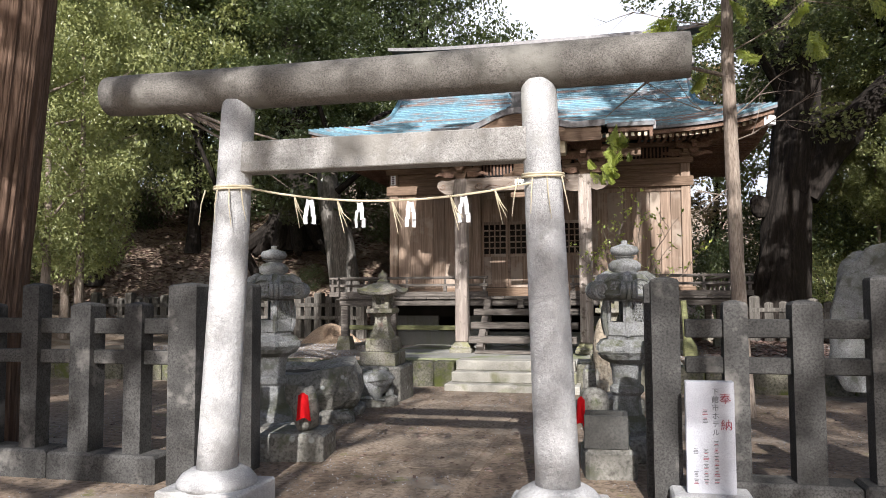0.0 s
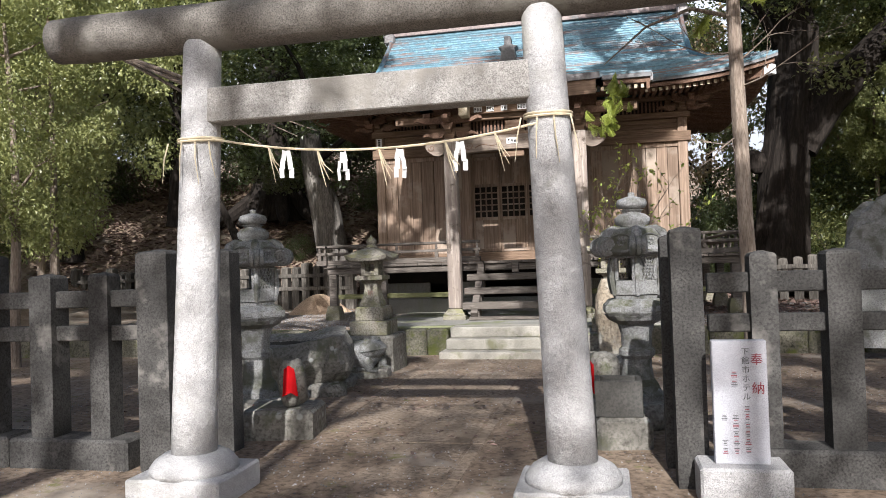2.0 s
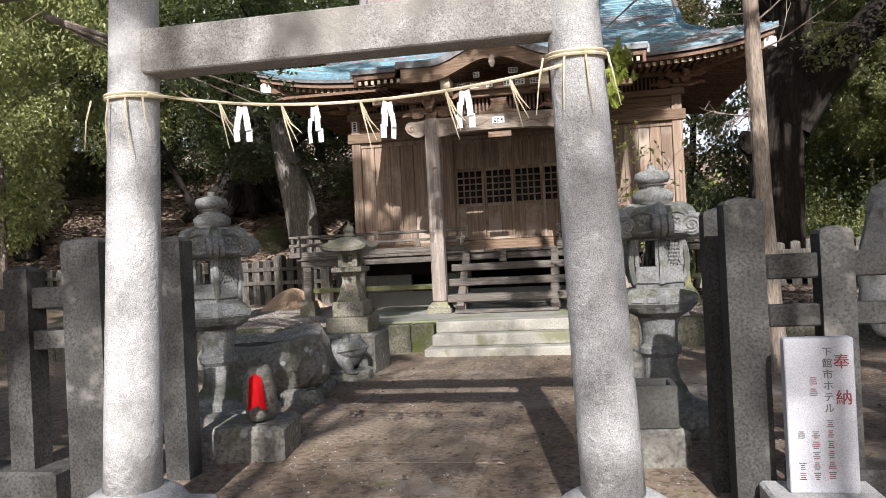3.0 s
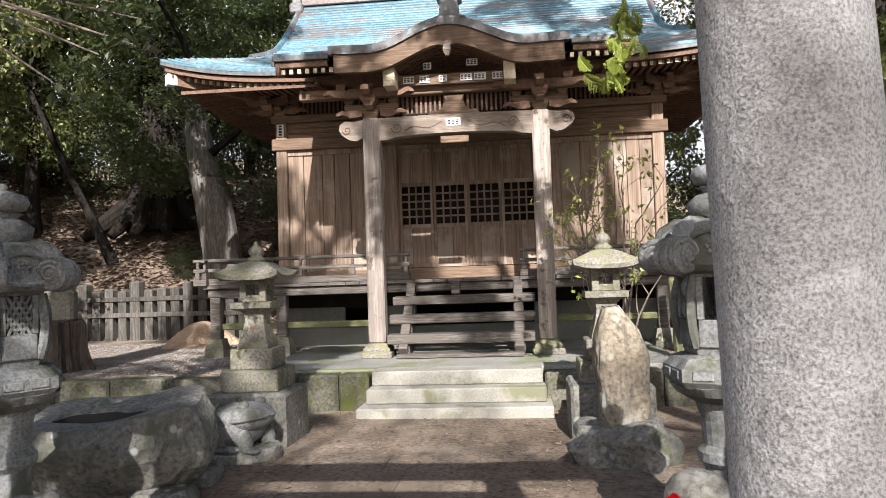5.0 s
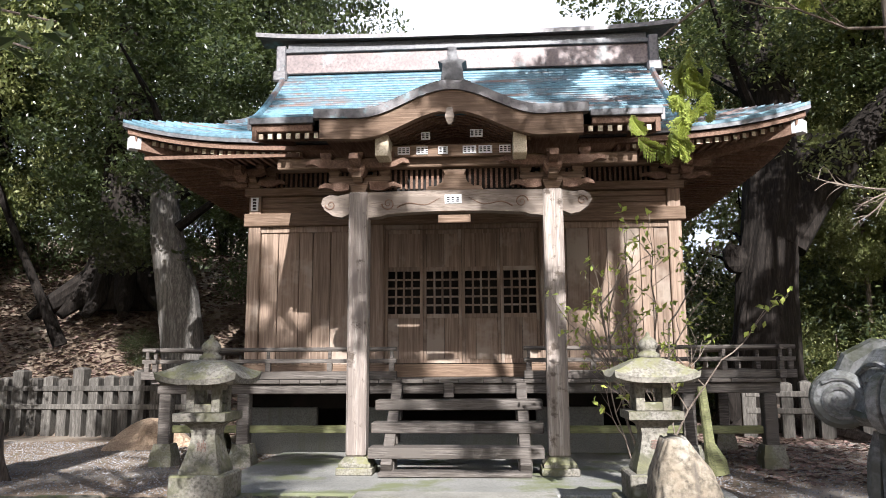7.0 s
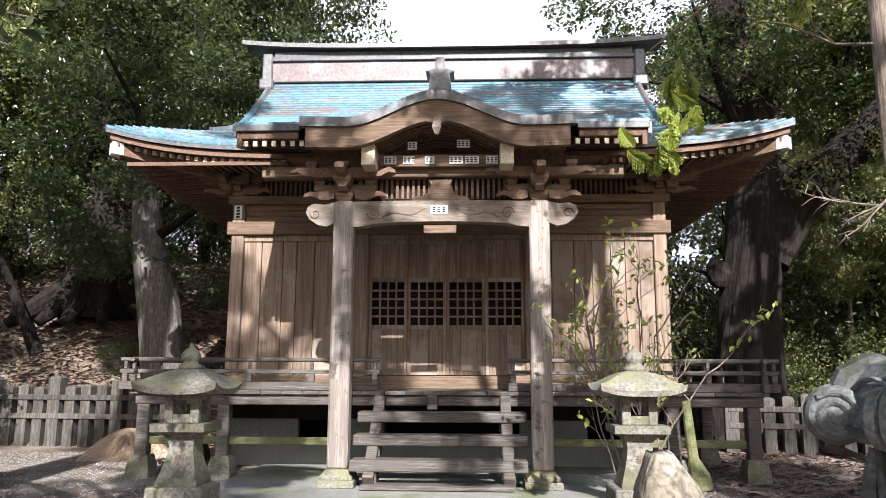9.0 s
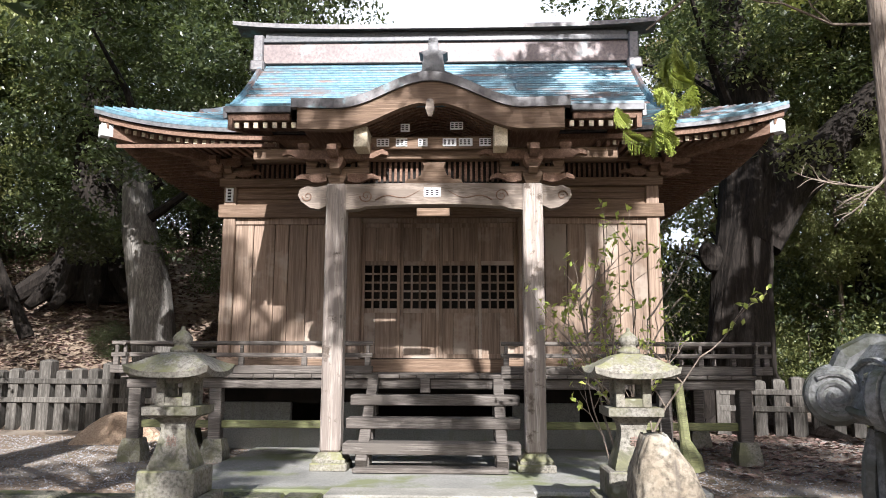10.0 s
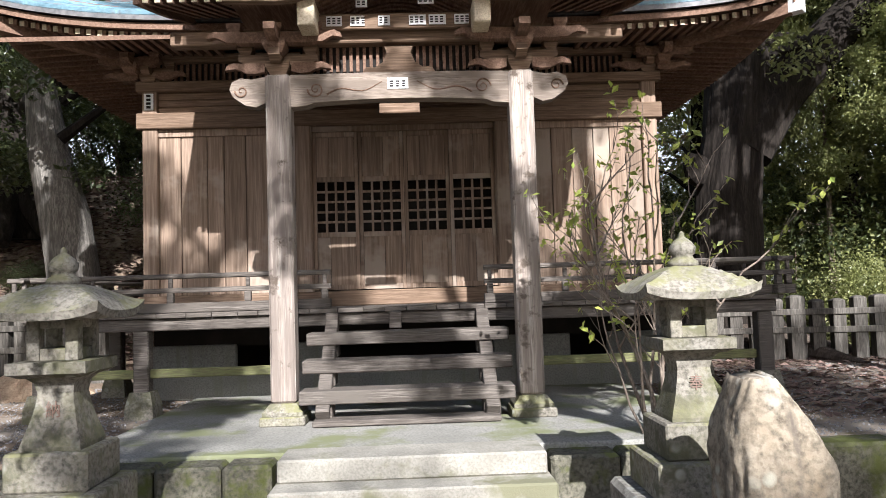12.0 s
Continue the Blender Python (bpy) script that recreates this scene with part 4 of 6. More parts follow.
x = PX0 + 0.12
while x < PX1 - 0.08:
    if abs(x) > 1.0:
        rr = rafter((x, PY + 0.06, PZ - 0.165), (x, 12.1, porch_z(12.1) - 0.165), 0.05, 0.065)
        sp("rafter_end", box(B(), x - 0.024, x + 0.024, PY + 0.052, PY + 0.06, PZ - 0.228, PZ - 0.167), M["wood_end"], roof)
    x += 0.105
x = -4.3
while x < 4.3:
    if x < -2.15 or x > 2.25:
        u = x / 4.38
        zt = EZ - 0.155 + 0.26 * abs(u) ** 5
        sp("rafter_end", box(B(), x - 0.024, x + 0.024, EY + 0.112, EY + 0.12, zt - 0.063, zt - 0.003), M["wood_end"], roof)
    x += 0.1184

# curved gable
def kz(x):
    u = abs(x) / 1.0
    g = 0.5 * (1 + math.cos(math.pi * u)) if u < 1 else 0.0
    return 4.435 + 0.30 * g + 0.012 * max(0, (abs(x) - 1.0)) / 0.5

KX = [-1.5 + 3.0 * k / 48 for k in range(49)]
KY = 9.38
for k in range(6):
    y0, y1 = KY + 0.26 * k, KY + 0.26 * (k + 1)
    bm = B()
    sheet(bm, [[(x, y0, kz(x) + 0.02) for x in KX], [(x, y1, kz(x) + 0.02 + 0.004) for x in KX], ])
    sp("copper_strip", bm, M["copper"], roof)

def arch(name, y0, y1, top, th, mat, xs, lo=None, parent=roof):
    bm = B()
    up = [[bm.verts.new((x, yy, kz(x) + top)) for x in xs] for yy in (y0, y1)]
    dn = [[bm.verts.new((x, yy, (lo(x) if lo else kz(x) + top - th))) for x in xs] for yy in (y0, y1)]
    for k in range(len(xs) - 1):
        bm.faces.new((up[0][k], up[0][k + 1], up[1][k + 1], up[1][k]))
        bm.faces.new((dn[0][k], dn[1][k], dn[1][k + 1], dn[0][k + 1]))
        bm.faces.new((up[0][k], dn[0][k], dn[0][k + 1], up[0][k + 1]))
        bm.faces.new((up[1][k], up[1][k + 1], dn[1][k + 1], dn[1][k]))
    for k in (0, -1):
        bm.faces.new((up[0][k], up[1][k], dn[1][k], dn[0][k]))
    return sp(name, bm, mat, parent)

arch("gable_edge", KY, KY + 0.1, 0.018, 0.105, M["copper_edge"], KX)
KX2 = [x for x in KX if abs(x) < 1.49]
KX4 = [x for x in KX if abs(x) < 1.45]
KX3 = [x for x in KX if abs(x) < 0.92]
arch("gable_board", KY + 0.03, KY + 0.12, -0.09, 0.16, M["wood_beam"], KX2, lambda x: kz(x) - 0.315 - 0.05 * math.exp(-(x / 0.06) ** 2))
for k in range(10):
    y0 = KY + 0.16 + 0.1 * k
    arch("gable_rafter", y0, y0 + 0.05, -0.24, 0.05, M["wood_eave"], KX3)
arch("gable_lining", KY + 0.12, KY + 1.3, -0.21, 0.02, M["wood_eave"], KX4)
sp("gable_pendant", lathe(B(), [(0.03, 4.26), (0.07, 4.33), (0.05, 4.43), (0.03, 4.45)], 4, 0.0, KY + 0.04, math.pi / 4), M["wood_carved"], roof)
for sx in (-1, 1):
    bm = box(B(), -0.075, 0.075, 0, 0.5, -0.12, 0.12, 0.01, Matrix.Translation((sx * 0.76, KY + 0.13, 4.07)))
    sp("beam_end", bm, M["wood_end"], roof)
sp("slip_board", box(B(), -0.72, 0.72, KY + 0.45, KY + 0.5, 4.02, 4.16, 0.006), M["wood_beam"], roof)
r = random.Random(21)
for x, z in ((-0.3, 4.26), (0.28, 4.28), (-0.55, 4.09), (-0.34, 4.09), (-0.1, 4.09), (0.2, 4.09), (0.38, 4.09), (0.6, 4.09)):
    w = r.uniform(0.09, 0.17)
    slip = sp("votive_slip", box(B(), x - w / 2, x + w / 2, KY + 0.435, KY + 0.446, z - 0.045, z + 0.045), M["paper"], roof)
    for q in range(max(2, round(w / 0.045))):
        xx = x - w / 2 + 0.025 + q * 0.045
        for zz in (-0.022, 0.0, 0.022):
            sp("ink_bar", box(B(), xx - 0.014, xx + 0.014, KY + 0.431, KY + 0.4345, z + zz - 0.006, z + zz + 0.006), M["shade_and_ink_black"], slip)
sp("gable_back", box(B(), -0.95, 0.95, KY + 1.22, KY + 1.25, 3.95, 4.5), M["wood_eave"], roof)

# ridge
ridge = group_part("ridge", "boxed copper ridge with flared cap and end ornaments")
sp("ridge_box", box(B(), -3.27, 3.27, RY - 0.17, RY + 0.17, 6.9, 7.28, 0.01), M["copper_pink"], ridge)
sp("ridge_course", box(B(), -3.32, 3.32, RY - 0.22, RY + 0.22, 7.28, 7.36, 0.01), M["copper_dark"], ridge)
sp("ridge_course", box(B(), -3.24, 3.24, RY - 0.12, RY + 0.12, 7.36, 7.5, 0.01), M["copper_dark"], ridge)
bm = B()
xs = [-3.8 + 7.6 * k / 30 for k in range(31)]
extrude_down(bm, [[(x, RY - 0.26, 7.58 + 0.1 * abs(x / 3.8) ** 4) for x in xs], [(x, RY, 7.64 + 0.1 * abs(x / 3.8) ** 4) for x in xs], [(x, RY + 0.26, 7.58 + 0.1 * abs(x / 3.8) ** 4) for x in xs]], 0.08)
sp("ridge_cap", bm, M["copper_edge"], ridge)
for sx in (-1, 1):
    bm = B()
    box(bm, sx * 3.33 - 0.09, sx * 3.33 + 0.09, RY - 0.24, RY + 0.24, 6.92, 7.42, 0.02)
    box(bm, sx * 3.33 - 0.13, sx * 3.33 + 0.13, RY - 0.3, RY + 0.3, 6.72, 6.93, 0.03)
    sp("end_ornament", bm, M["copper_edge"], ridge)
orn = group_part("gable_ornament", "dark copper ridge-end ornament above the curved gable")
bm = B()
prof = [(-0.2, 0.0), (-0.21, 0.08), (-0.13, 0.11), (-0.11, 0.3), (-0.16, 0.33), (-0.06, 0.36), (-0.05, 0.5), (0.05, 0.5), (0.06, 0.36), (0.16, 0.33), (0.11, 0.3), (0.13, 0.11), (0.21, 0.08), (0.2, 0.0)]
fr = [[bm.verts.new((0.02 + a, yy, 4.74 + c)) for a, c in prof] for yy in (9.62, 9.86)]
bm.faces.new(fr[0])
bm.faces.new(fr[1][::-1])
for k in range(len(prof)):
    j = (k + 1) % len(prof)
    bm.faces.new((fr[0][k], fr[1][k], fr[1][j], fr[0][j]))
sp("ornament_body", bm, M["copper_dark"], orn)
bm = B()
sheet(bm, [[(0.02 + dx, yy, 4.78 + dz) for yy in (9.7, 10.9)] for dx, dz in ((-0.12, -0.03), (-0.07, 0.05), (0.07, 0.05), (0.12, -0.03))])
sp("gable_ridge", bm, M["copper"], orn)

# ---- rope with paper streamers ----
rope = thing("straw_rope", 0.1, 1.4, 2.28, "thin sagging straw rope tied round both torii pillars", "rope")
def rope_pt(t):
    return Vector((-0.93 + 2.09 * t, 0.0 - 0.05 * math.sin(math.pi * t), 0.02 - 0.125 * 4 * t * (1 - t) - 0.02 * t))
bm = tube(B(), [rope_pt(k / 40) for k in range(41)], 0.0075, 6)
part("cord", bm, M["straw"], rope)
for cx in (-1.061, 1.095):
    bm = B()
    for dz in (0.0, 0.016):
        tube(bm, [(cx + 0.132 * math.cos(a), 0.087 + 0.135 * math.sin(a), 0.02 + dz + 0.01 * math.sin(a)) for a in [2 * math.pi * k / 24 for k in range(25)]], 0.008, 6)
    part("knot_ring", bm, M["straw"], rope)
    r = random.Random(int(cx * 10))
    for q in range(4):
        bm = B()
        a0 = -0.14 + 0.09 * q
        tube(bm, [(cx + a0, -0.05, 0.0), (cx + a0 * 1.15, -0.065, -0.1), (cx + a0 * 1.3 + r.uniform(-.02, .02), -0.06, -0.22 - 0.05 * r.random())], [0.005, 0.004, 0.002], 5)
        part("straw_tail", bm, M["straw"], rope)
for t in (0.18, 0.33, 0.51, 0.695, 0.83):
    p = rope_pt(t)
    r = random.Random(int(t * 100))
    for q in range(3):
        bm = tube(B(), [p, p + Vector((0.02 + 0.012 * q, -0.01, -0.09)), p + Vector((0.05 + 0.02 * q + r.uniform(-0.01, 0.01), -0.005, -0.22 + 0.04 * q))], [0.005, 0.004, 0.0015], 5)
        part("straw_tassel", bm, M["straw"], rope)
for t, turn in ((0.235, 15), (0.405, -25), (0.57, 40), (0.735, -10)):
    p = rope_pt(t)
    streamer = thing("paper_streamer", 0.1 + p.x, 1.4 + p.y, 2.28 + p.z - 0.008, "white folded zigzag paper streamer hanging from the rope", "paper streamer", "paper streamers on the rope")
    streamer.rotation_euler = (0, 0, radians(turn))
    streamer.scale = (0.76, 0.76, 1.02)
    for sgn in (-1, 1):
        x = 0.0
        for q in range(3):
            z = -0.005 - 0.05 * q
            bm = box(B(), -0.018, 0.018, -0.001, 0.001, -0.06, 0.0, 0, pose(sgn * (0.012 + 0.013 * q), sgn * 0.004 * q - 0.004 * (q % 2), z, 6 * (-1) ** q, -sgn * (14 - 8 * q), 10 * sgn))
            part("fold", bm, M["paper"], streamer)

# ---- tall six-sided lanterns ----
def hex_lantern(x, y, z0):
    ln = thing("stone_lantern", x, y, z0, "tall carved grey six-sided stone lantern with scrolled roof corners", "stone lantern", "lanterns flanking the path")
    S = M["stone_lantern"]
    part("foot", lathe(B(), [(0.24, 0.0), (0.245, 0.05), (0.19, 0.09), (0.145, 0.12)], 6), S, ln)
    bm = lathe(B(), [(0.19, 0.07), (0.17, 0.12), (0.135, 0.17), (0.12, 0.28), (0.122, 0.34), (0.15, 0.37), (0.152, 0.41), (0.125, 0.44), (0.13, 0.55), (0.15, 0.62), (0.152, 0.645)], 24)
    part("shaft", bm, S, ln, smooth=False)
    bm = lathe(B(), [(0.15, 0.63), (0.22, 0.67), (0.25, 0.71)], 48, wobble=lambda a, z: 1 + 0.05 * abs(math.sin(6 * a)))
    part("lotus_petals", bm, S, ln)
    bm = lathe(B(), [(0.265, 0.705), (0.295, 0.735), (0.295, 0.79), (0.27, 0.81), (0.255, 0.83), (0.21, 0.845)], 6)
    mid = part("platform", bm, S, ln)
    for k in range(6):
        a = math.pi / 6 + k * math.pi / 3
        for q in (-0.06, 0.06):
            bm = box(B(), -0.045, 0.045, -0.006, 0.006, -0.02, 0.02, 0.005, Matrix.Rotation(a - math.pi / 2, 4, "Z") @ Matrix.Translation((q, 0.256, 0.763)))
            part("carved_panel", bm, S, mid)
    # light chamber
    ch = part("chamber_base", lathe(B(), [(0.19, 0.845), (0.2, 0.87), (0.195, 0.885)], 6), S, ln)
    part("chamber_top", lathe(B(), [(0.205, 1.185), (0.21, 1.2), (0.2, 1.22)], 6), S, ln)
    prof = [(0.195, 0.88), (0.218, 0.95), (0.228, 1.03), (0.222, 1.11), (0.2, 1.19)]
    for k in range(6):
        a = k * math.pi / 3
        part("corner_post", tube(B(), [(r * math.cos(a), r * math.sin(a), z) for r, z in prof], 0.022, 6), S, ln)
        f = a + math.pi / 6
        m = Matrix.Rotation(f - math.pi / 2, 4, "Z")
        lattice = k in (1, 5)
        part("sill_panel", box(B(), -0.085, 0.085, 0.163, 0.188, 0.88, 1.0, 0.004, m), S, ln)
        for dx in (-0.075, 0.075):
            part("jamb", box(B(), dx - 0.014, dx + 0.014, 0.163, 0.192, 1.0, 1.19, 0.004, m), S, ln)
        if k == 3:
            for zc in (1.045, 1.14):
                bm = B()
                bmesh.ops.create_uvsphere(bm, u_segments=14, v_segments=8, radius=0.045, matrix=m @ Matrix.Translation((0, 0.172, zc)) @ Matrix.Diagonal((1, 0.5, 1, 1)))
                part("carved_disc", bm, S, ln, smooth=True)
        if lattice:
            for q in range(-2, 3):
                for s2 in (-1, 1):
                    bm = box(B(), -0.0065, 0.0065, 0.168, 0.186, -0.105, 0.105, 0, m @ Matrix.Translation((q * 0.03, 0, 1.09)) @ Matrix.Rotation(radians(30 * s2), 4, "Y"))
                    part("lattice_bar", bm, S, ln)
    # roof
    bm = lathe(B(), [(0.2, 1.2), (0.27, 1.212), (0.30, 1.23), (0.30, 1.26), (0.28, 1.3), (0.265, 1.37), (0.225, 1.425), (0.15, 1.445)], 6)
    roof_ = part("roof", bm, S, ln)
    for k in range(6):
        a = k * math.pi / 3
        m = Matrix.Rotation(a, 4, "Z")
        bm = B()
        lathe(bm, [(0.070, -0.066), (0.080, -0.056), (0.082, -0.030), (0.070, -0.024), (0.086, -0.016), (0.088, 0.0), (0.086, 0.016), (0.070, 0.024), (0.082, 0.030), (0.080, 0.056), (0.070, 0.066)], 24)
        bmesh.ops.transform(bm, matrix=m @ Matrix.Translation((0.295, 0, 1.285)) @ Matrix.Rotation(math.pi / 2, 4, "X"), verts=bm.verts)
        sc = part("roof_scroll", bm, S, roof_)
        for side in (-0.067, 0.067):
            pts = []
            for i in range(26):
                t = i / 25
                aa = 0.8 + 4 * math.pi * t
                rr = 0.066 * (1 - 0.8 * t)
                pts.append(m @ Vector((0.295 + rr * math.cos(aa), side, 1.285 + rr * math.sin(aa))))
            part("scroll_ridge", tube(B(), pts, 0.009, 6), S, roof_)
        bm = tube(B(), [m @ Vector(p) for p in ((0.13, 0, 1.43), (0.2, 0, 1.425), (0.255, 0, 1.39), (0.285, 0, 1.33))], [0.025, 0.035, 0.042, 0.04], 8)
        part("roof_rib", bm, S, roof_)
        mf = Matrix.Rotation(a + math.pi / 6 - math.pi / 2, 4, "Z")
        bm = tube(B(), [mf @ Vector((-0.09 + 0.18 * t, 0.236, 1.355 + 0.03 * math.sin(math.pi * t))) for t in [i / 8 for i in range(9)]], 0.008, 5)
        part("face_moulding", bm, S, roof_)
        bm = tube(B(), [mf @ Vector((-0.12 + 0.24 * t, 0.262, 1.258 - 0.02 * math.sin(math.pi * t))) for t in [i / 8 for i in range(9)]], 0.012, 6)
        part("eave_moulding", bm, S, roof_)
        bm = B()
        for q in range(6):
            b2 = q * math.pi / 3
            bmesh.ops.create_icosphere(bm, subdivisions=1, radius=0.013, matrix=mf @ Matrix.Translation((0.024 * math.cos(b2), 0.244, 1.318 + 0.024 * math.sin(b2))))
        part("carved_flower", bm, S, roof_)
    bm = lathe(B(), [(0.15, 1.435), (0.1, 1.45), (0.14, 1.47), (0.15, 1.52), (0.11, 1.555), (0.075, 1.565), (0.085, 1.585), (0.105, 1.59), (0.06, 1.6), (0.115, 1.61), (0.132, 1.645), (0.118, 1.68), (0.055, 1.70), (0.026, 1.71), (0.03, 1.735), (0.02, 1.74)], 24)
    part("finial", bm, S, ln, smooth=True)
    return ln

lan_left = hex_lantern(-1.745, 3.74, 0.315)
lan_right = copy_thing(lan_left, Matrix.Translation((1.715, 3.79, 0.30)) @ Matrix.Rotation(radians(-25), 4, "Z"))
for x, y, w, d, h, seed in ((-1.73, 3.73, 0.42, 0.44, 0.34, 1), (1.70, 3.79, 0.38, 0.40, 0.325, 2)):
    part("pedestal_rock", rock(B(), (x, y, 0.2), (w, d, 0.2), seed, 3, 0.12, h - 0.2 - 0.02, -0.25), M["stone_rock"])
    tagged(bpy.context.scene.objects[-1], "rough mossy stone block under a lantern", "stone block")

def bib_figure(x, y, z, turn, seed):
    st = part("statue", rock(B(), (0, 0, 0.19), (0.12, 0.10, 0.2), seed, 3, 0.25, None, -0.2), M["stone_rock"], smooth=True)
    st.matrix_basis = pose(x, y, z, 0, 0, turn)
    tagged(st, "small mossy worn stone guardian figure beside a lantern", "statue")
    rows = []
    for j in range(7):
        t = j / 6
        rows.append([((-0.065 + 0.13 * i / 8) * (0.65 + 0.35 * t) + 0.01 * t, -0.135 - 0.012 * math.sin(i * 1.1) * t - 0.02 * t, 0.33 - 0.22 * t - 0.012 * math.cos(i * 0.8)) for i in range(9)])
    bm = B()
    sheet(bm, rows)
    bmesh.ops.solidify(bm, geom=bm.faces[:], thickness=0.006)
    bib = part("bib", bm, M["red_cloth"])
    bib.matrix_basis = pose(x, y, z, 0, 0, turn)
    tagged(bib, "bright red cotton bib tied on a small statue", "cloth bib")

for x, y, w, d, h in ((-1.20, 3.12, 0.30, 0.26, 0.245), (1.55, 2.98, 0.2, 0.22, 0.24)):
    b = part("stone_block", box(B(), -w, w, -d, d, -0.05, h, 0.03), M["stone_rock"])
    b.matrix_basis = pose(x, y, 0.1, 0, 0, 8)
    tagged(b, "low weathered rough stone block at the path edge", "stone block")
bib_figure(-1.09, 3.06, 0.36, 12, 4)
bib_figure(1.43, 3.25, 0.36, -45, 6)
trough = thing("water_trough", 1.54, 2.95, 0.34, "small dark stone water trough holding dead twigs", "trough")
for x0, x1, y0, y1 in ((-0.17, 0.17, -0.15, -0.11), (-0.17, 0.17, 0.11, 0.15), (-0.17, -0.13, -0.11, 0.11), (0.13, 0.17, -0.11, 0.11)):
    part("side", box(B(), x0, x1, y0, y1, 0, 0.26, 0.006), M["earthen"], trough)
part("bottom", box(B(), -0.13, 0.13, -0.11, 0.11, 0, 0.2, 0.0), M["earthen"], trough)

# ---- square lanterns on stepped bases ----
def square_lantern(x, y, z0, char):
    ln = thing("small_stone_lantern", x, y, z0, "lichened square stone lantern on a stepped pedestal", "stone lantern", "square lanterns before the steps")
    S = M["stone_old"]
    q = math.sqrt(2) / 2
    T = math.pi / 4
    part("footing", box(B(), -0.41, 0.41, -0.41, 0.41, -0.1, 0.47, 0.03), M["stone_rock"], ln)
    part("base_block", box(B(), -0.3, 0.3, -0.3, 0.3, 0.47, 0.66, 0.012), S, ln)
    part("upper_block", box(B(), -0.225, 0.225, -0.225, 0.225, 0.66, 0.845, 0.012), S, ln)
    part("shaft", lathe(B(), [(0.165 / q, 0.845), (0.165 / q, 0.865), (0.15 / q, 0.91), (0.125 / q, 0.98), (0.105 / q, 1.06), (0.098 / q, 1.11), (0.11 / q, 1.16), (0.145 / q, 1.19)], 4, 0, 0, T), S, ln)
    part("platform", lathe(B(), [(0.17 / q, 1.19), (0.215 / q, 1.21), (0.215 / q, 1.265)], 4, 0, 0, T), S, ln)
    for sx in (-1, 1):
        for sy in (-1, 1):
            part("corner_post", box(B(), sx * 0.105 - 0.035, sx * 0.105 + 0.035, sy * 0.105 - 0.035, sy * 0.105 + 0.035, 1.266, 1.465, 0.005), S, ln)
    for z0_, z1_ in ((1.267, 1.325), (1.42, 1.464)):
        part("chamber_band", box(B(), -0.128, 0.128, -0.128, 0.128, z0_, z1_, 0.004), S, ln)
    rows = []
    N = 16
    def roofz(u, v):
        d = max(abs(u), abs(v))
        c = min(abs(u), abs(v))
        return 1.49 + 0.145 * max(0.0, 1 - d ** 1.8) ** 0.9 + 0.05 * (d ** 4) * (c ** 3) + 0.01
    rows = [[(0.335 * (2 * i / N - 1), 0.335 * (2 * j / N - 1), roofz(2 * i / N - 1, 2 * j / N - 1)) for i in range(N + 1)] for j in range(N + 1)]
    bm = B()
    top = sheet(bm, rows)
    low = [[bm.verts.new((v.co.x * 0.97, v.co.y * 0.97, 1.463 + max(0, (roofz(v.co.x / 0.335, v.co.y / 0.335) - 1.5) * (1 if max(abs(v.co.x), abs(v.co.y)) > 0.3 else 0)) * 0.8)) for v in r] for r in top]
    for a, b in zip(low, low[1:]):
        for k in range(N):
            bm.faces.new((a[k], b[k], b[k + 1], a[k + 1]))
    for k in range(N):
        bm.faces.new((top[0][k], top[0][k + 1], low[0][k + 1], low[0][k]))
        bm.faces.new((top[N][k + 1], top[N][k], low[N][k], low[N][k + 1]))
        bm.faces.new((top[k + 1][0], top[k][0], low[k][0], low[k + 1][0]))
        bm.faces.new((top[k][N], top[k + 1][N], low[k + 1][N], low[k][N]))
    part("roof", bm, S, ln)
    part("finial", lathe(B(), [(0.095, 1.635), (0.09, 1.66), (0.065, 1.675), (0.06, 1.69), (0.075, 1.7), (0.08, 1.735), (0.055, 1.765), (0.018, 1.79), (0.016, 1.81), (0.004, 1.82)], 18), S, ln, smooth=True)
    if char:
        writing(char, 0.085, 0, -0.126, 1.03, ln, M["faded_ink"], "faded carved character")
    ln.scale = (0.87, 0.87, 1.0)
    return ln

square_lantern(-1.62, 6.98, 0.09, "納")
square_lantern(1.545, 7.12, 0.09, "奉")

# ---- offering tablet ----
tab = thing("stone_tablet", 2.19, 1.72, 0.12, "pale polished stone tablet with carved red and black characters", "tablet")
part("base", box(B(), -0.24, 0.24, -0.14, 0.16, -0.04, 0.2, 0.015), M["granite"], tab)
part("slab", box(B(), -0.145, 0.145, -0.035, 0.035, 0.2, 0.89, 0.005), M["tablet"], tab)
writing("奉", 0.07, 0.09, -0.0365, 0.78, tab, M["red_ink"], "red carved character")
writing("納", 0.07, 0.095, -0.0365, 0.62, tab, M["red_ink"])
for i, ch in enumerate("下館市ホテル"):
    writing(ch, 0.044, 0.032, -0.0365, 0.825 - 0.05 * i, tab, M["dark_ink"])
r = random.Random(77)
for cx, z0, n, st in ((0.032, 0.51, 6, 0.046), (-0.03, 0.70, 2, 0.05), (-0.03, 0.46, 5, 0.046), (-0.09, 0.46, 1, 0.05), (-0.09, 0.32, 2, 0.045)):
    for k in range(n):
        for q in range(4):
            zz = z0 - k * st + (q - 1.5) * 0.009
            w = r.uniform(0.008, 0.017)
            part("carved_stroke", box(B(), cx - w, cx + w, -0.0375, -0.035, zz - 0.0018, zz + 0.0018), M["dark_ink"] if r.random() < 0.7 else M["red_ink"], tab)

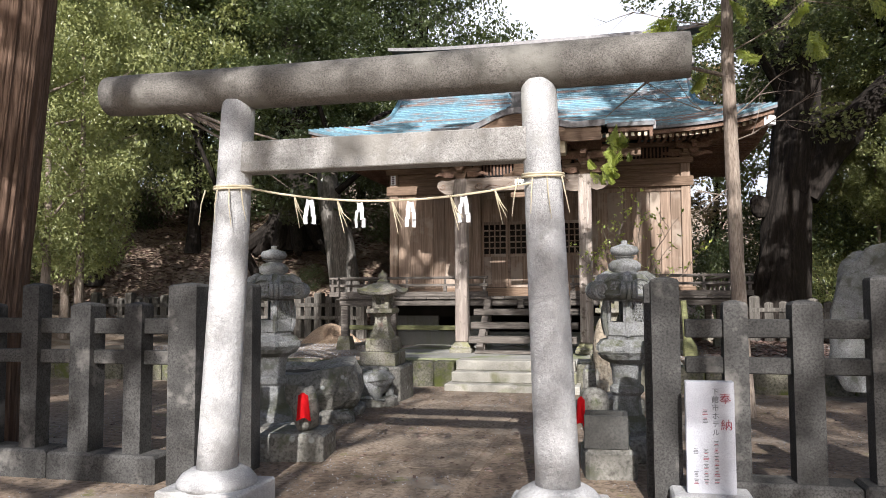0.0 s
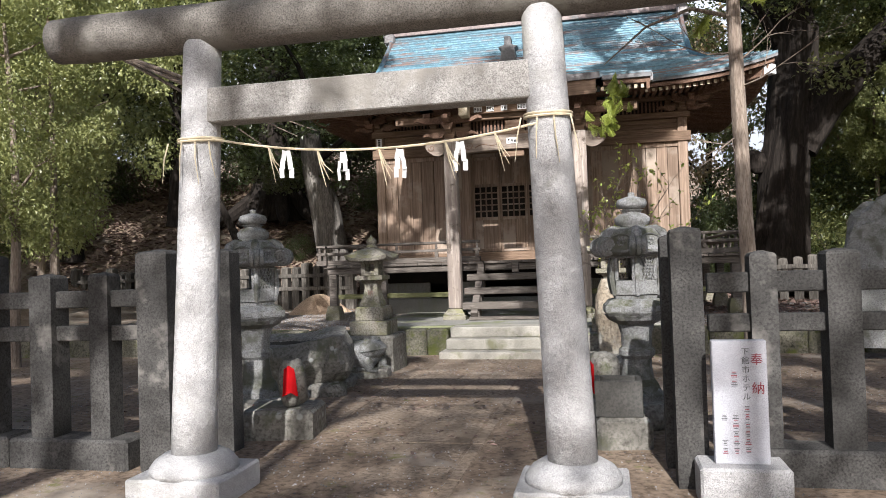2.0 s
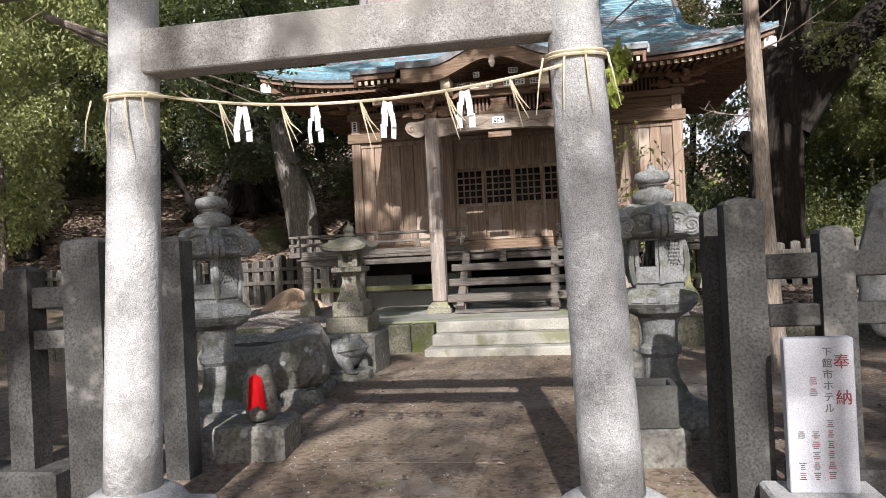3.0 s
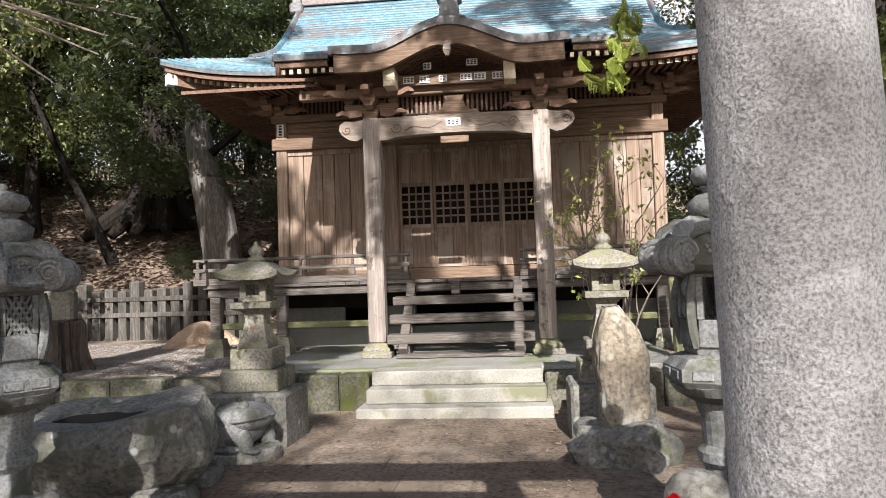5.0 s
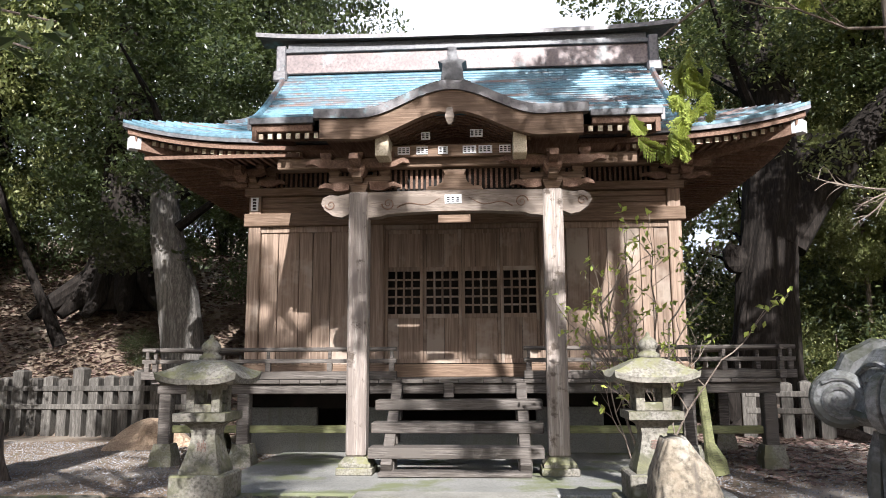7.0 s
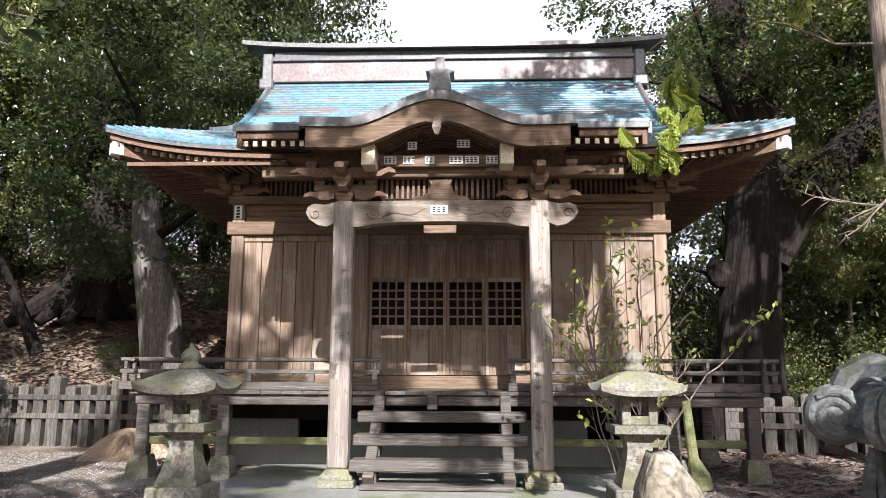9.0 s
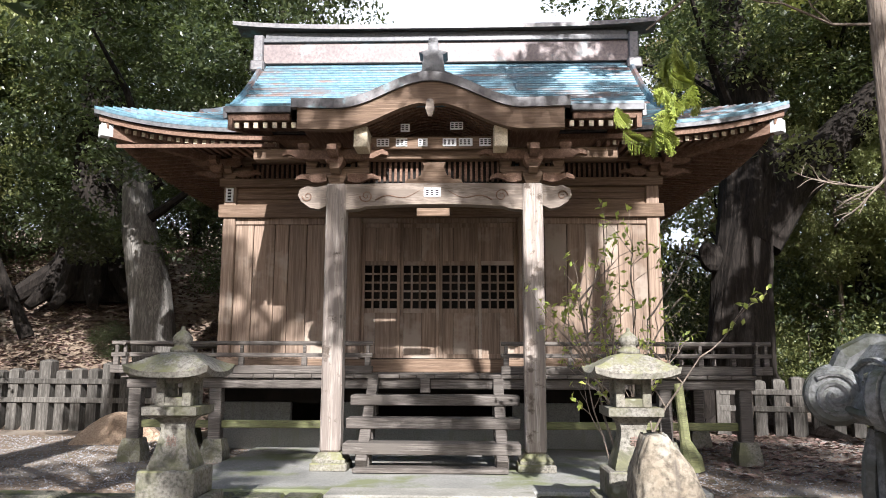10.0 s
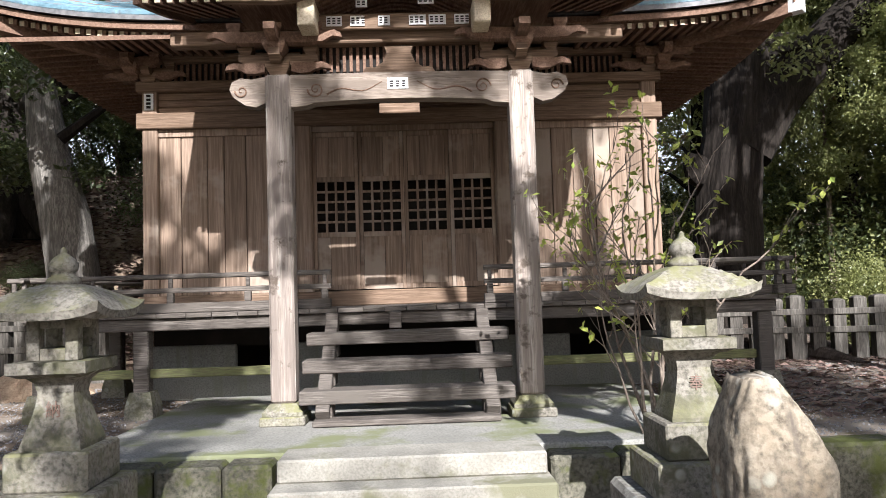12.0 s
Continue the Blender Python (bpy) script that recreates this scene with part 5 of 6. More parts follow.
# ---- basin, frog, standing stone ----
def basin_stone():
    """A wide angular boulder with a sloping top and a sharp-edged oval hollow."""
    bm = B()
    n, rings = 72, []
    def top_z(x, y):
        return 0.545 + 0.08 * smooth01((x + 0.05) / 0.5) + 0.06 * smooth01((y + 0.1) / 0.45) + 0.018 * noise.noise(Vector((x * 5, y * 5, 2)))
    def outline(a, k, z):
        c, q = math.cos(a), math.sin(a)
        d = 1 + 0.16 * noise.noise(Vector((c * 1.1, q * 1.1, z * 3.0 + 4))) + 0.07 * noise.noise(Vector((c * 2.6, q * 2.6, z * 6))) + 0.05 * noise.noise(Vector((c * 9, q * 9, z * 9)))
        return 0.63 * k * d * math.copysign(abs(c) ** 0.7, c), 0.52 * k * d * math.copysign(abs(q) ** 0.7, q)
    for z, k in ((-0.12, 0.72), (0.02, 0.78), (0.10, 0.80), (0.16, 0.90), (0.24, 0.98), (0.32, 1.02), (0.40, 1.04), (0.47, 1.03), (0.53, 1.0)):
        ring = []
        for j in range(n):
            x, y = outline(2 * math.pi * j / n, k, z)
            ring.append(bm.verts.new((x, y, z * (top_z(x, y) - 0.03) / 0.56 if z > 0 else z)))
        rings.append(ring)
    for k in (0.95, 0.86, 0.76, 0.64):
        ring = []
        for j in range(n):
            x, y = outline(2 * math.pi * j / n, k, 0.56)
            ring.append(bm.verts.new((x, y, top_z(x, y))))
        rings.append(ring)
    for rx, ry, dz in ((0.33, 0.21, 0.0), (0.315, 0.195, -0.02), (0.30, 0.18, -0.14), (0.24, 0.14, -0.26)):
        ring = []
        for j in range(n):
            a = 2 * math.pi * j / n
            x, y = -0.12 + rx * math.cos(a), -0.08 + ry * math.sin(a)
            ring.append(bm.verts.new((x, y, top_z(x, y) + dz)))
        rings.append(ring)
    for a, b in zip(rings, rings[1:]):
        for j in range(n):
            bm.faces.new((a[j], a[(j + 1) % n], b[(j + 1) % n], b[j]))
    bm.faces.new(rings[-1])
    bm.faces.ensure_lookup_table()
    # inner faces of the hollow take the shade-black stone
    for f in bm.faces[-(2 * n + 1):]:
        f.material_index = 1
    return bm

basin = part("stone_basin", basin_stone(), M["stone_rock"])
basin.data.materials.append(M["wet_shade_stone"])
part("water", lathe(B(), [(0.01, 0.375), (0.16, 0.376)], 24, -0.12, -0.08, 0, False), M["water"], basin, "dark still water in the hollow")
basin.matrix_basis = pose(-1.98, 5.24, 0.1, 0, 0, 8)
tagged(basin, "natural boulder water basin with an oval hollow", "stone basin")
for x, y, w, d, h, q in ((-1.52, 4.92, 0.22, 0.2, 0.17, 71), (-1.62, 5.55, 0.2, 0.24, 0.15, 72), (-2.3, 4.75, 0.3, 0.18, 0.13, 73)):
    tagged(part("footing_rock", rock(B(), (x, y, 0.1), (w, d, h), q, 3, 0.2, h * 0.8, -0.2), M["stone_rock"]), "rough mossy stone wedged under the water basin", "rock")

fs = part("flat_stone", rock(B(), (0, 0, 0.03), (0.36, 0.27, 0.15), 21, 3, 0.16, 0.10, -0.15), M["stone_rock"])
fs.matrix_basis = pose(-1.56, 6.28, 0.08)
tagged(fs, "flat mossy stone under a frog statue", "stone block")

def frog_shape():
    """A squat toad: heavy body, raised head, bulging eyes, folded hind legs and short forelegs."""
    bm = B()
    def lump(c, size, turn=(0, 0, 0)):
        r = bmesh.ops.create_icosphere(bm, subdivisions=3, radius=1.0)
        m = Matrix.LocRotScale(c, Euler([radians(t) for t in turn]), size)
        for v in r["verts"]:
            p = m @ v.co
            v.co = p * (1 + 0.02 * noise.noise(p * 9))
            v.co.z = max(v.co.z, 0.0)
    lump((-0.04, 0.0, 0.17), (0.265, 0.215, 0.185), (0, -18, 0))
    lump((0.12, 0.0, 0.255), (0.15, 0.18, 0.12), (0, -8, 0))
    for q in (-1, 1):
        lump((0.13, 0.095 * q, 0.36), (0.042, 0.036, 0.036))
        lump((-0.10, 0.155 * q, 0.12), (0.135, 0.065, 0.115), (0, 25, 8 * q))
        lump((0.02, 0.17 * q, 0.03), (0.11, 0.045, 0.035), (0, 0, -15 * q))
        lump((0.16, 0.12 * q, 0.09), (0.055, 0.055, 0.10), (0, -10, 0))
        lump((0.20, 0.11 * q, 0.025), (0.075, 0.05, 0.03), (0, 0, 12 * q))
    lip = [(0.12 + 0.15 * math.cos(a), 0.183 * math.sin(a), 0.25 + 0.02 * math.cos(a)) for a in [radians(-115 + 11.5 * k) for k in range(21)]]
    tube(bm, lip, 0.012, 6)
    back = [(-0.02 - 0.10 * math.cos(a), 0.215 * math.sin(a), 0.20 + 0.155 * math.cos(a)) for a in [radians(-95 + 9.5 * k) for k in range(21)]]
    tube(bm, back, 0.012, 6)
    return bm

frog = part("frog_statue", frog_shape(), M["stone_lantern"], smooth=True)
frog.matrix_basis = Matrix.LocRotScale((-1.55, 6.27, 0.175), Euler((0, 0, radians(-18))), (1.15, 1.15, 1.04))
tagged(frog, "squat grey stone frog statue on a flat stone", "statue")
bm = B()
N = 64
rings = []
for j in range(45):
    t = j / 44
    z = 1.17 * t
    w = (0.16 + 0.045 * smooth01(t / 0.65)) * (1 - max(0, (t - 0.68) / 0.32) ** 1.8 * 0.7)
    lean = 0.02 * t - 0.24 * max(0, t - 0.68)
    ring = []
    for k in range(N):
        a = 2 * math.pi * k / N
        c, s2 = math.cos(a), math.sin(a)
        p = Vector((c, s2, z * 2.2))
        n1 = 1 + 0.13 * noise.noise(p * 1.5) + 0.06 * noise.noise(p * 4) + 0.035 * noise.noise(p * 9)
        ring.append(bm.verts.new((lean + w * n1 * math.copysign(abs(c) ** 0.5, c), 0.23 * (1 - 0.45 * t ** 4) * n1 * math.copysign(abs(s2) ** 0.5, s2), z + 0.02 * noise.noise(p * 3 + Vector((7, 0, 0))))))
    rings.append(ring)
for a, b in zip(rings, rings[1:]):
    for k in range(N):
        bm.faces.new((a[k], a[(k + 1) % N], b[(k + 1) % N], b[k]))
bm.faces.new(rings[-1])
bm.faces.new(rings[0][::-1])
mono = part("standing_stone", bm, M["stone_mono"], smooth=True)
mono.matrix_basis = pose(1.545, 6.25, 0.08, 0, 0, 0)
tagged(mono, "rounded rough standing stone monument with lichen", "standing stone")
b = part("base_rock", rock(B(), (1.54, 6.15, 0.14), (0.36, 0.38, 0.26), 41, 4, 0.35, None, -0.2), M["stone_rock"])
tagged(b, "mossy base boulder of a standing stone", "rock")
b = part("stone_slab_monument", rock(B(), (0, 0, 1.0), (0.62, 0.16, 1.12), 51, 4, 0.2, None, -0.8), M["stone_lantern"])
b.matrix_basis = pose(5.05, 7.6, 0.05, 0, 0, -12)
tagged(b, "broad grey slab monument of rough stone in the trees", "stone monument")

# ---- palisades behind ----
def palisade(x0, y0, x1, y1, z0, h, label):
    L = math.hypot(x1 - x0, y1 - y0)
    f = thing("palisade_fence", x0, y0, z0, label, "fence")
    f.rotation_euler = (0, 0, math.atan2(y1 - y0, x1 - x0))
    r = random.Random(int(x0 * 10))
    n = round(L / 0.285)
    for k in range(n + 1):
        x = L * k / n
        big = k % 4 == 0
        hh = h * (1.0 if big else 0.9) + r.uniform(-0.05, 0.04)
        w = 0.105 if big else 0.088
        bm = lathe(B(), [(w * 1.414, -0.2), (w * 1.414, hh - 0.04), (w * 1.2, hh - 0.02), (w * 0.5, hh)], 4, x, 0.0, math.pi / 4)
        part("picket", bm, M["wood_picket"], f)
    for z in (0.42, 0.7):
        part("rail", box(B(), -0.05, L + 0.05, -0.115, -0.075, z * h - 0.04, z * h + 0.05, 0.006), M["wood_picket"], f)
palisade(-12.5, 14.9, -4.5, 14.3, 0.5, 1.12, "weathered grey-brown wooden palisade below the leaf-strewn bank")
palisade(4.6, 14.4, 12.0, 13.0, 0.5, 0.95, "dark weathered palisade at the edge of the woods")

bm = B()
lathe(bm, [(0.78 - 0.76 * k / 14, -0.06 + 0.50 * smooth01(k / 14) ** 0.9) for k in range(15)], 40,
      wobble=lambda a, z: 1 + 0.14 * math.sin(2 * a + 5 * z) + 0.09 * math.sin(5 * a + 9 * z) + 0.05 * math.sin(11 * a + 20 * z))
heap = part("sand_mound", bm, M["sand"])
heap.matrix_basis = pose(-4.75, 12.9, 0.45)
tagged(heap, "heap of pale orange sand and bark on gravel", "sand mound")
bm = lathe(B(), [(0.42, -0.05), (0.36, 0.08), (0.3, 0.3), (0.29, 0.62), (0.27, 0.66), (0.2, 0.64)], 72, wobble=lambda a, z: 1 + 0.13 * math.sin(5 * a + 2 * z) + 0.08 * math.sin(11 * a + 3 * z) + 0.06 * math.sin(17 * a))
stump = part("tree_stump", bm, M["bark_stump"])
stump.matrix_basis = pose(-5.2, 9.5, 0.46)
tagged(stump, "broken reddish-brown tree stump on the terrace", "tree stump")
b = part("stone_block", box(B(), -0.2, 0.2, -0.16, 0.16, 0, 0.42, 0.04), M["stone_old"])
b.matrix_basis = pose(-5.2, 9.5, 1.1, 0, 0, 20)
tagged(b, "pale weathered stone block set on a stump", "stone block")
stake = part("mossy_stake", tube(B(), [(2.86, 10.2, 0.48), (2.84, 10.2, 0.62), (2.8, 10.25, 0.8), (2.76, 10.3, 1.42)], [0.13, 0.12, 0.06, 0.05], 10), M["wood_moss"])
tagged(stake, "slender mossy wooden stake propped against the veranda", "stake")

# ---- trees ----
def leaf_cloud(name, clumps, per, size, mat, seed, droop=0.0, flat=0.5):
    """Leaves as folded blades scattered through clumps of (centre, radius)."""
    g = np.random.RandomState(seed)
    C, Rr = np.array([c[0] for c in clumps]), np.array([c[1] for c in clumps])
    n = per * len(clumps)
    idx = np.repeat(np.arange(len(clumps)), per)
    d = g.normal(size=(n, 3))
    d /= np.linalg.norm(d, axis=1)[:, None]
    rad = g.uniform(0.25, 1.0, n) ** 0.6
    p = C[idx] + d * (rad * Rr[idx])[:, None] * np.array([1, 1, 0.75])
    axis = d * 0.6 + g.normal(size=(n, 3)) * 0.7
    axis[:, 2] -= droop
    axis /= np.linalg.norm(axis, axis=1)[:, None]
    up = g.normal(size=(n, 3)) * flat
    up[:, 2] += 1.0
    side = np.cross(axis, up)
    side /= np.linalg.norm(side, axis=1)[:, None] + 1e-9
    nor = np.cross(side, axis)
    L = size * g.uniform(0.6, 1.3, n)[:, None]
    W = L * 0.27
    a, b = p - axis * L * 0.5, p + axis * L * 0.5
    s1, s2 = p + side * W + nor * W * 0.35, p - side * W + nor * W * 0.35
    v = np.stack([a, s1, b, s2], 1).reshape(-1, 3)
    k = np.arange(n) * 4
    f = np.concatenate([np.stack([k, k + 1, k + 2], 1), np.stack([k, k + 2, k + 3], 1)])
    me = bpy.data.meshes.new(name)
    me.from_pydata(v.tolist(), [], f.tolist())
    me.materials.append(mat)
    return me


def crown_clumps(seed, n, rx, rz, cz):
    r = random.Random(seed)
    out = []
    for _ in range(n):
        a, q = r.uniform(0, 2 * math.pi), math.sqrt(r.random())
        z = r.uniform(-1, 1)
        w = math.sqrt(max(0.05, 1 - abs(z) ** 1.7))
        out.append(((rx * q * w * math.cos(a), rx * q * w * math.sin(a), cz + rz * z), r.uniform(0.45, 0.95)))
    return out


CROWNS = [leaf_cloud("crown", crown_clumps(s, 78, 3.0, 3.4, 0), 300, 0.125, m, s) for s, m in ((1, M["leaf"]), (2, M["leaf"]), (3, M["leaf_light"]))]
CROWNS.append(leaf_cloud("crown", crown_clumps(4, 46, 2.6, 3.0, 0), 120, 0.2, M["leaf_brown"], 4))
SPARSE = leaf_cloud("crown", [(c, q * 1.25) for c, q in crown_clumps(43, 44, 3.2, 3.0, 0)], 92, 0.15, M["leaf"], 43)
THIN = [leaf_cloud("crown", [(c, q * 0.85) for c, q in crown_clumps(s, 24, 3.2, 3.0, 0)], 300, 0.17, M["leaf"], s) for s in (41, 42)]
BUSH = [leaf_cloud("crown", [(c, q * 0.62) for c, q in crown_clumps(s, 64, 1.25, 0.95, 0.9)], 170, 0.065, m, s + 10) for s, m in ((5, M["leaf"]), (6, M["leaf_light"]))]


def trunk_mesh(bm, base, top, r0, r1, seed, lumps=0.12, n=14, flare=1.5, segs=10, bend=0.15):
    r = random.Random(seed)
    p, q = Vector(base), Vector(top)
    bx, by = r.uniform(-bend, bend), r.uniform(-bend, bend)
    pts, rad = [], []
    for k in range(segs + 1):
        t = k / segs
        c = p.lerp(q, t)
        c.x += bx * math.sin(math.pi * t)
        c.y += by * math.sin(math.pi * t)
        pts.append(c)
        rad.append((r0 + (r1 - r0) * t) * (1 + (flare - 1) * math.exp(-t * segs * 0.9)))
    tube(bm, pts, rad, n, True, lumps)
    return pts


def limbs(bm, pts, seed, count, reach, r0, lo=0.45):
    r = random.Random(seed)
    for _ in range(count):
        t = r.uniform(lo, 0.98)
        p = pts[int(t * (len(pts) - 1))]
        a = r.uniform(0, 2 * math.pi)
        d = Vector((math.cos(a), math.sin(a), r.uniform(0.2, 0.9)))
        k = reach * r.uniform(0.5, 1.0)
        mid = p + d * k * 0.5 + Vector((0, 0, r.uniform(-0.1, 0.2) * k))
        tube(bm, [p, mid, p + d * k], [r0, r0 * 0.6, r0 * 0.2], 7)


def tree(x, y, h, r0, crown=0, scale=1.0, seed=0, bark="bark", label="tall evergreen tree with dark glossy leaves", zc=0.62, lean=(0, 0), group="woodland trees"):
    z0 = ground_z(x, y) - 0.05
    t = thing("tree", x, y, z0, label, "tree", group)
    bm = B()
    pts = trunk_mesh(bm, (0, 0, 0), (lean[0], lean[1], h * 0.85), r0, r0 * 0.3, seed)
    limbs(bm, pts, seed, 7, 2.2 * scale, r0 * 0.33)
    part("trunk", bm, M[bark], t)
    c = new("crown", SPARSE if crown == 12 else THIN[crown - 10] if crown >= 10 else CROWNS[crown])
    c.parent = t
    r = random.Random(seed)
    c.matrix_basis = Matrix.LocRotScale((lean[0] * zc, lean[1] * zc, h * zc), Euler((0, 0, r.uniform(0, 6.28))), (scale, scale, scale * r.uniform(0.9, 1.25)))
    return t


bm = B()
for k in range(7):
    a = k * 0.9
    tube(bm, [(0.05 * math.cos(a), 0.05 * math.sin(a), -0.1), (0.3 * math.cos(a), 0.3 * math.sin(a), 0.5), (0.7 * math.cos(a), 0.6 * math.sin(a), 1.1)], [0.02, 0.014, 0.006], 6)
STEM = link_mesh("stem", bm, M["bark_thin"])


def bush(x, y, s=1.0, k=0, seed=0):
    b = new("shrub")
    b.empty_display_size = 0.1
    b.matrix_basis = Matrix.LocRotScale((x, y, ground_z(x, y) - 0.1 * s), Euler((0, 0, seed * 1.7)), (s, s, s))
    for nm, me in (("foliage", BUSH[k]), ("stem", STEM)):
        o = new(nm, me)
        o.parent = b
    tagged(b, "dense leafy evergreen shrub in the undergrowth", "shrub", "undergrowth shrubs")


rw = random.Random(2024)
WOOD = []
for x, y, h, c, s in (
        (-13.2, 15.6, 9.5, 2, 0.95), (-11.2, 17.6, 9, 2, 0.95), (-14.5, 16.5, 11, 2, 1.2),
        (-10.2, 20.5, 10, 1, 1.15), (-12.0, 19.5, 11, 0, 1.3), (-5.2, 19.8, 9.5, 1, 1.1), (-4.5, 21, 9, 0, 1.1), (-16, 21, 12, 1, 1.4), (-8, 24, 11, 0, 1.3), (-3.5, 25, 8, 1, 1.1),
        (6.8, 21.0, 9.0, 2, 1.1), (8.6, 17.5, 10, 2, 1.1), (9.8, 20.0, 11, 2, 1.3), (11.5, 14.5, 11, 2, 1.2), (13.5, 18, 12, 0, 1.4), (8.2, 23.5, 11, 3, 1.2), (5.0, 26, 8, 3, 1.0),
        (12.5, 8.5, 11, 11, 1.2), (13.5, 12, 11, 0, 1.2), (15.5, 14, 12, 2, 1.3),
        (2.5, 31, 7.5, 3, 1.0), (-1.5, 33, 7, 0, 1.0), (12, 27, 12, 2, 1.3), (17, 24, 13, 0, 1.4), (-13, 28, 13, 1, 1.5), (-19, 14, 12, 0, 1.4), (-18, 27, 13, 0, 1.5), (19, 18, 13, 1, 1.4)):
    tree(x, y, h * rw.uniform(0.95, 1.05), rw.uniform(0.14, 0.26), c, s, len(WOOD) + 11, zc=rw.uniform(0.62, 0.72), lean=(rw.uniform(-0.5, 0.5), rw.uniform(-0.4, 0.4)),
         label=("evergreen tree with dark glossy leaves", "evergreen tree with dark glossy leaves", "broad tree with sunlit yellow-green leaves", "tree with pale brown winter foliage")[c % 10])
    WOOD.append((x, y))
# trees added out of view, beside and behind the path, to shade the yard
for x, y, h, c, s, lx in ((4.7, 0.4, 13, 10, 0.75, -3.0), (-4.5, -1.2, 14.5, 11, 1.0, 4.6), (6.5, -3.5, 22.5, 11, 0.9, -3.0), (-4.0, -8.5, 14, 10, 0.8, 1.2), (0.4, -12.2, 15.5, 12, 0.85, 0.9), (-2.6, -9.6, 14, 10, 0.75, 0.0), (4.5, -14.2, 15.5, 12, 0.85, 0.0), (7.0, 6.3, 13.5, 11, 0.8, 0.0), (6.6, 9.6, 14, 10, 0.6, 0.6), (-12.2, 4.2, 12, 11, 1.0, 1.5), (-12.6, 7.4, 12.5, 10, 1.0, 0.0), (-2.4, -7.2, 14, 10, 0.5, 2.6), (7.6, -13.5, 15, 11, 1.0, 0.0), (-5.4, -12.0, 14.5, 1, 1.0, 0.6), (9.5, -4.0, 14, 10, 0.9, 0.0), 
                          (-7.5, -9.0, 14, 0, 1.1, 0.0), (7.5, -10, 15, 0, 1.1, 0.0), (11.5, 1.0, 13, 10, 1.1, 0.0), (13, -5.0, 15, 1, 1.1, 0.0)):
    tree(x, y, h, 0.2, c, s, int(x * 7 + y * 3 + 90), zc=0.76, lean=(lx, 0.0), label="tall evergreen tree added beside the shrine yard to shade it")
for x, y, h, c, s, q in ((-8.8, 9.6, 7.4, 2, 0.72, 301), (-10.6, 11.4, 8.0, 2, 0.8, 303), (-7.6, 7.2, 6.4, 2, 0.5, 302)):
    tree(x, y, h, 0.09, c, s, q, bark="bark_thin", zc=0.64, label="small broad-leaved evergreen tree at the edge of the terrace")
for x, y, h, q in ((8.6, 15.2, 6.0, 321), (9.6, 16.4, 7.0, 322), (7.9, 17.0, 6.5, 323), (10.6, 15.6, 6.4, 324)):
    tree(x, y, h, 0.07, 2, 0.46, q, bark="bark_thin", zc=0.74, label="thin-trunked young tree with sunlit yellow-green leaves")
tree(-8.6, 16.8, 8.0, 0.10, 10, 0.55, 310, bark="bark", zc=0.85, lean=(-3.4, 0.3), label="slender leaning tree on the leaf-strewn bank")
for x, y, s, k in ((-10.8, 19.5, 1.6, 0), (-12.6, 20.8, 2.0, 0), (-7.0, 21.5, 1.8, 0), (9.0, 17.0, 1.3, 1), (6.9, 19.4, 1.5, 1), (10.8, 18.6, 1.6, 1), (13.0, 17.6, 1.7, 1), (-14, 12, 1.4, 0), (-6.6, 16.3, 0.35, 0), (-13.5, 18.5, 1.4, 0), (-4.4, 18.6, 1.2, 0), (-5.2, 21.5, 1.6, 0), (-16, 14, 1.6, 1),
                   (7.0, 18.0, 1.0, 1), (7.6, 15.4, 0.8, 1), (8.8, 15.5, 1.1, 1), (10.2, 14.8, 1.3, 1), (11.0, 16.5, 1.8, 0), (7.6, 18.0, 1.7, 0), (12, 16, 2.0, 1), (4.4, 18.5, 1.3, 0), (7.4, 11.2, 0.7, 1), (5.6, 21.0, 1.8, 0), 
                   (-9.5, 23.5, 1.6, 0), (-14.5, 22.5, 2.0, 0), (-18, 18.5, 2.2, 0), (14, 20, 2.4, 0), (9.2, 20.5, 2.0, 1), (12.5, 22.5, 2.2, 1), (7.4, 24.0, 2.2, 1), (10.5, 26.0, 2.4, 1)):
    bush(x, y, s, k, int(x * 10))

# the leaning cedar trunk by the fence
cedar = thing("cedar_tree", -4.27, 2.75, 0.05, "massive cedar trunk with deeply furrowed reddish bark", "tree")
bm = B()
tube(bm, [(-0.25, 0, -0.1), (-0.18, 0, 0.5), (-0.1, 0, 1.4), (0.03, 0, 2.6), (0.2, 0, 4.2), (0.45, 0, 7.0), (0.7, 0, 11), (0.6, 0, 15)], [0.52, 0.46, 0.43, 0.41, 0.39, 0.34, 0.24, 0.12], 110, True, 0.0)
for v in bm.verts:
    a = math.atan2(v.co.y, v.co.x)
    ctr = Vector((0, 0, v.co.z))
    v.co += (v.co - ctr).normalized() * 0.06 * (abs(noise.noise(Vector((a * 11, 0.3, v.co.z * 0.3)))) - 0.3)
part("trunk", bm, M["bark_cedar"], cedar)
c = new("crown", THIN[0])
c.parent = cedar
c.matrix_basis = Matrix.LocRotScale((-0.6, 0.2, 14.6), Euler((0, 0, 1)), (1.1, 1.1, 1.0))

# pale leaning trunk beside the hall
z0 = ground_z(-5.2, 15.2)
pale = thing("pale_tree", -5.2, 15.2, z0 - 0.1, "leaning tree with pale grey peeling bark behind the hall", "tree")
bm = B()
tube(bm, [(0.0, 0, 0), (-0.02, 0, 0.5), (-0.12, 0, 1.4), (-0.28, 0.05, 2.2), (-0.55, 0.1, 3.2), (-0.8, 0.2, 5.0)], [0.5, 0.42, 0.38, 0.36, 0.3, 0.2], 18, True, 0.15)
part("trunk", bm, M["bark_pale"], pale)
bm = B()
limbs(bm, [Vector((-0.3, 0, 2.2 + 0.3 * k)) for k in range(10)], 5, 6, 2.4, 0.1)
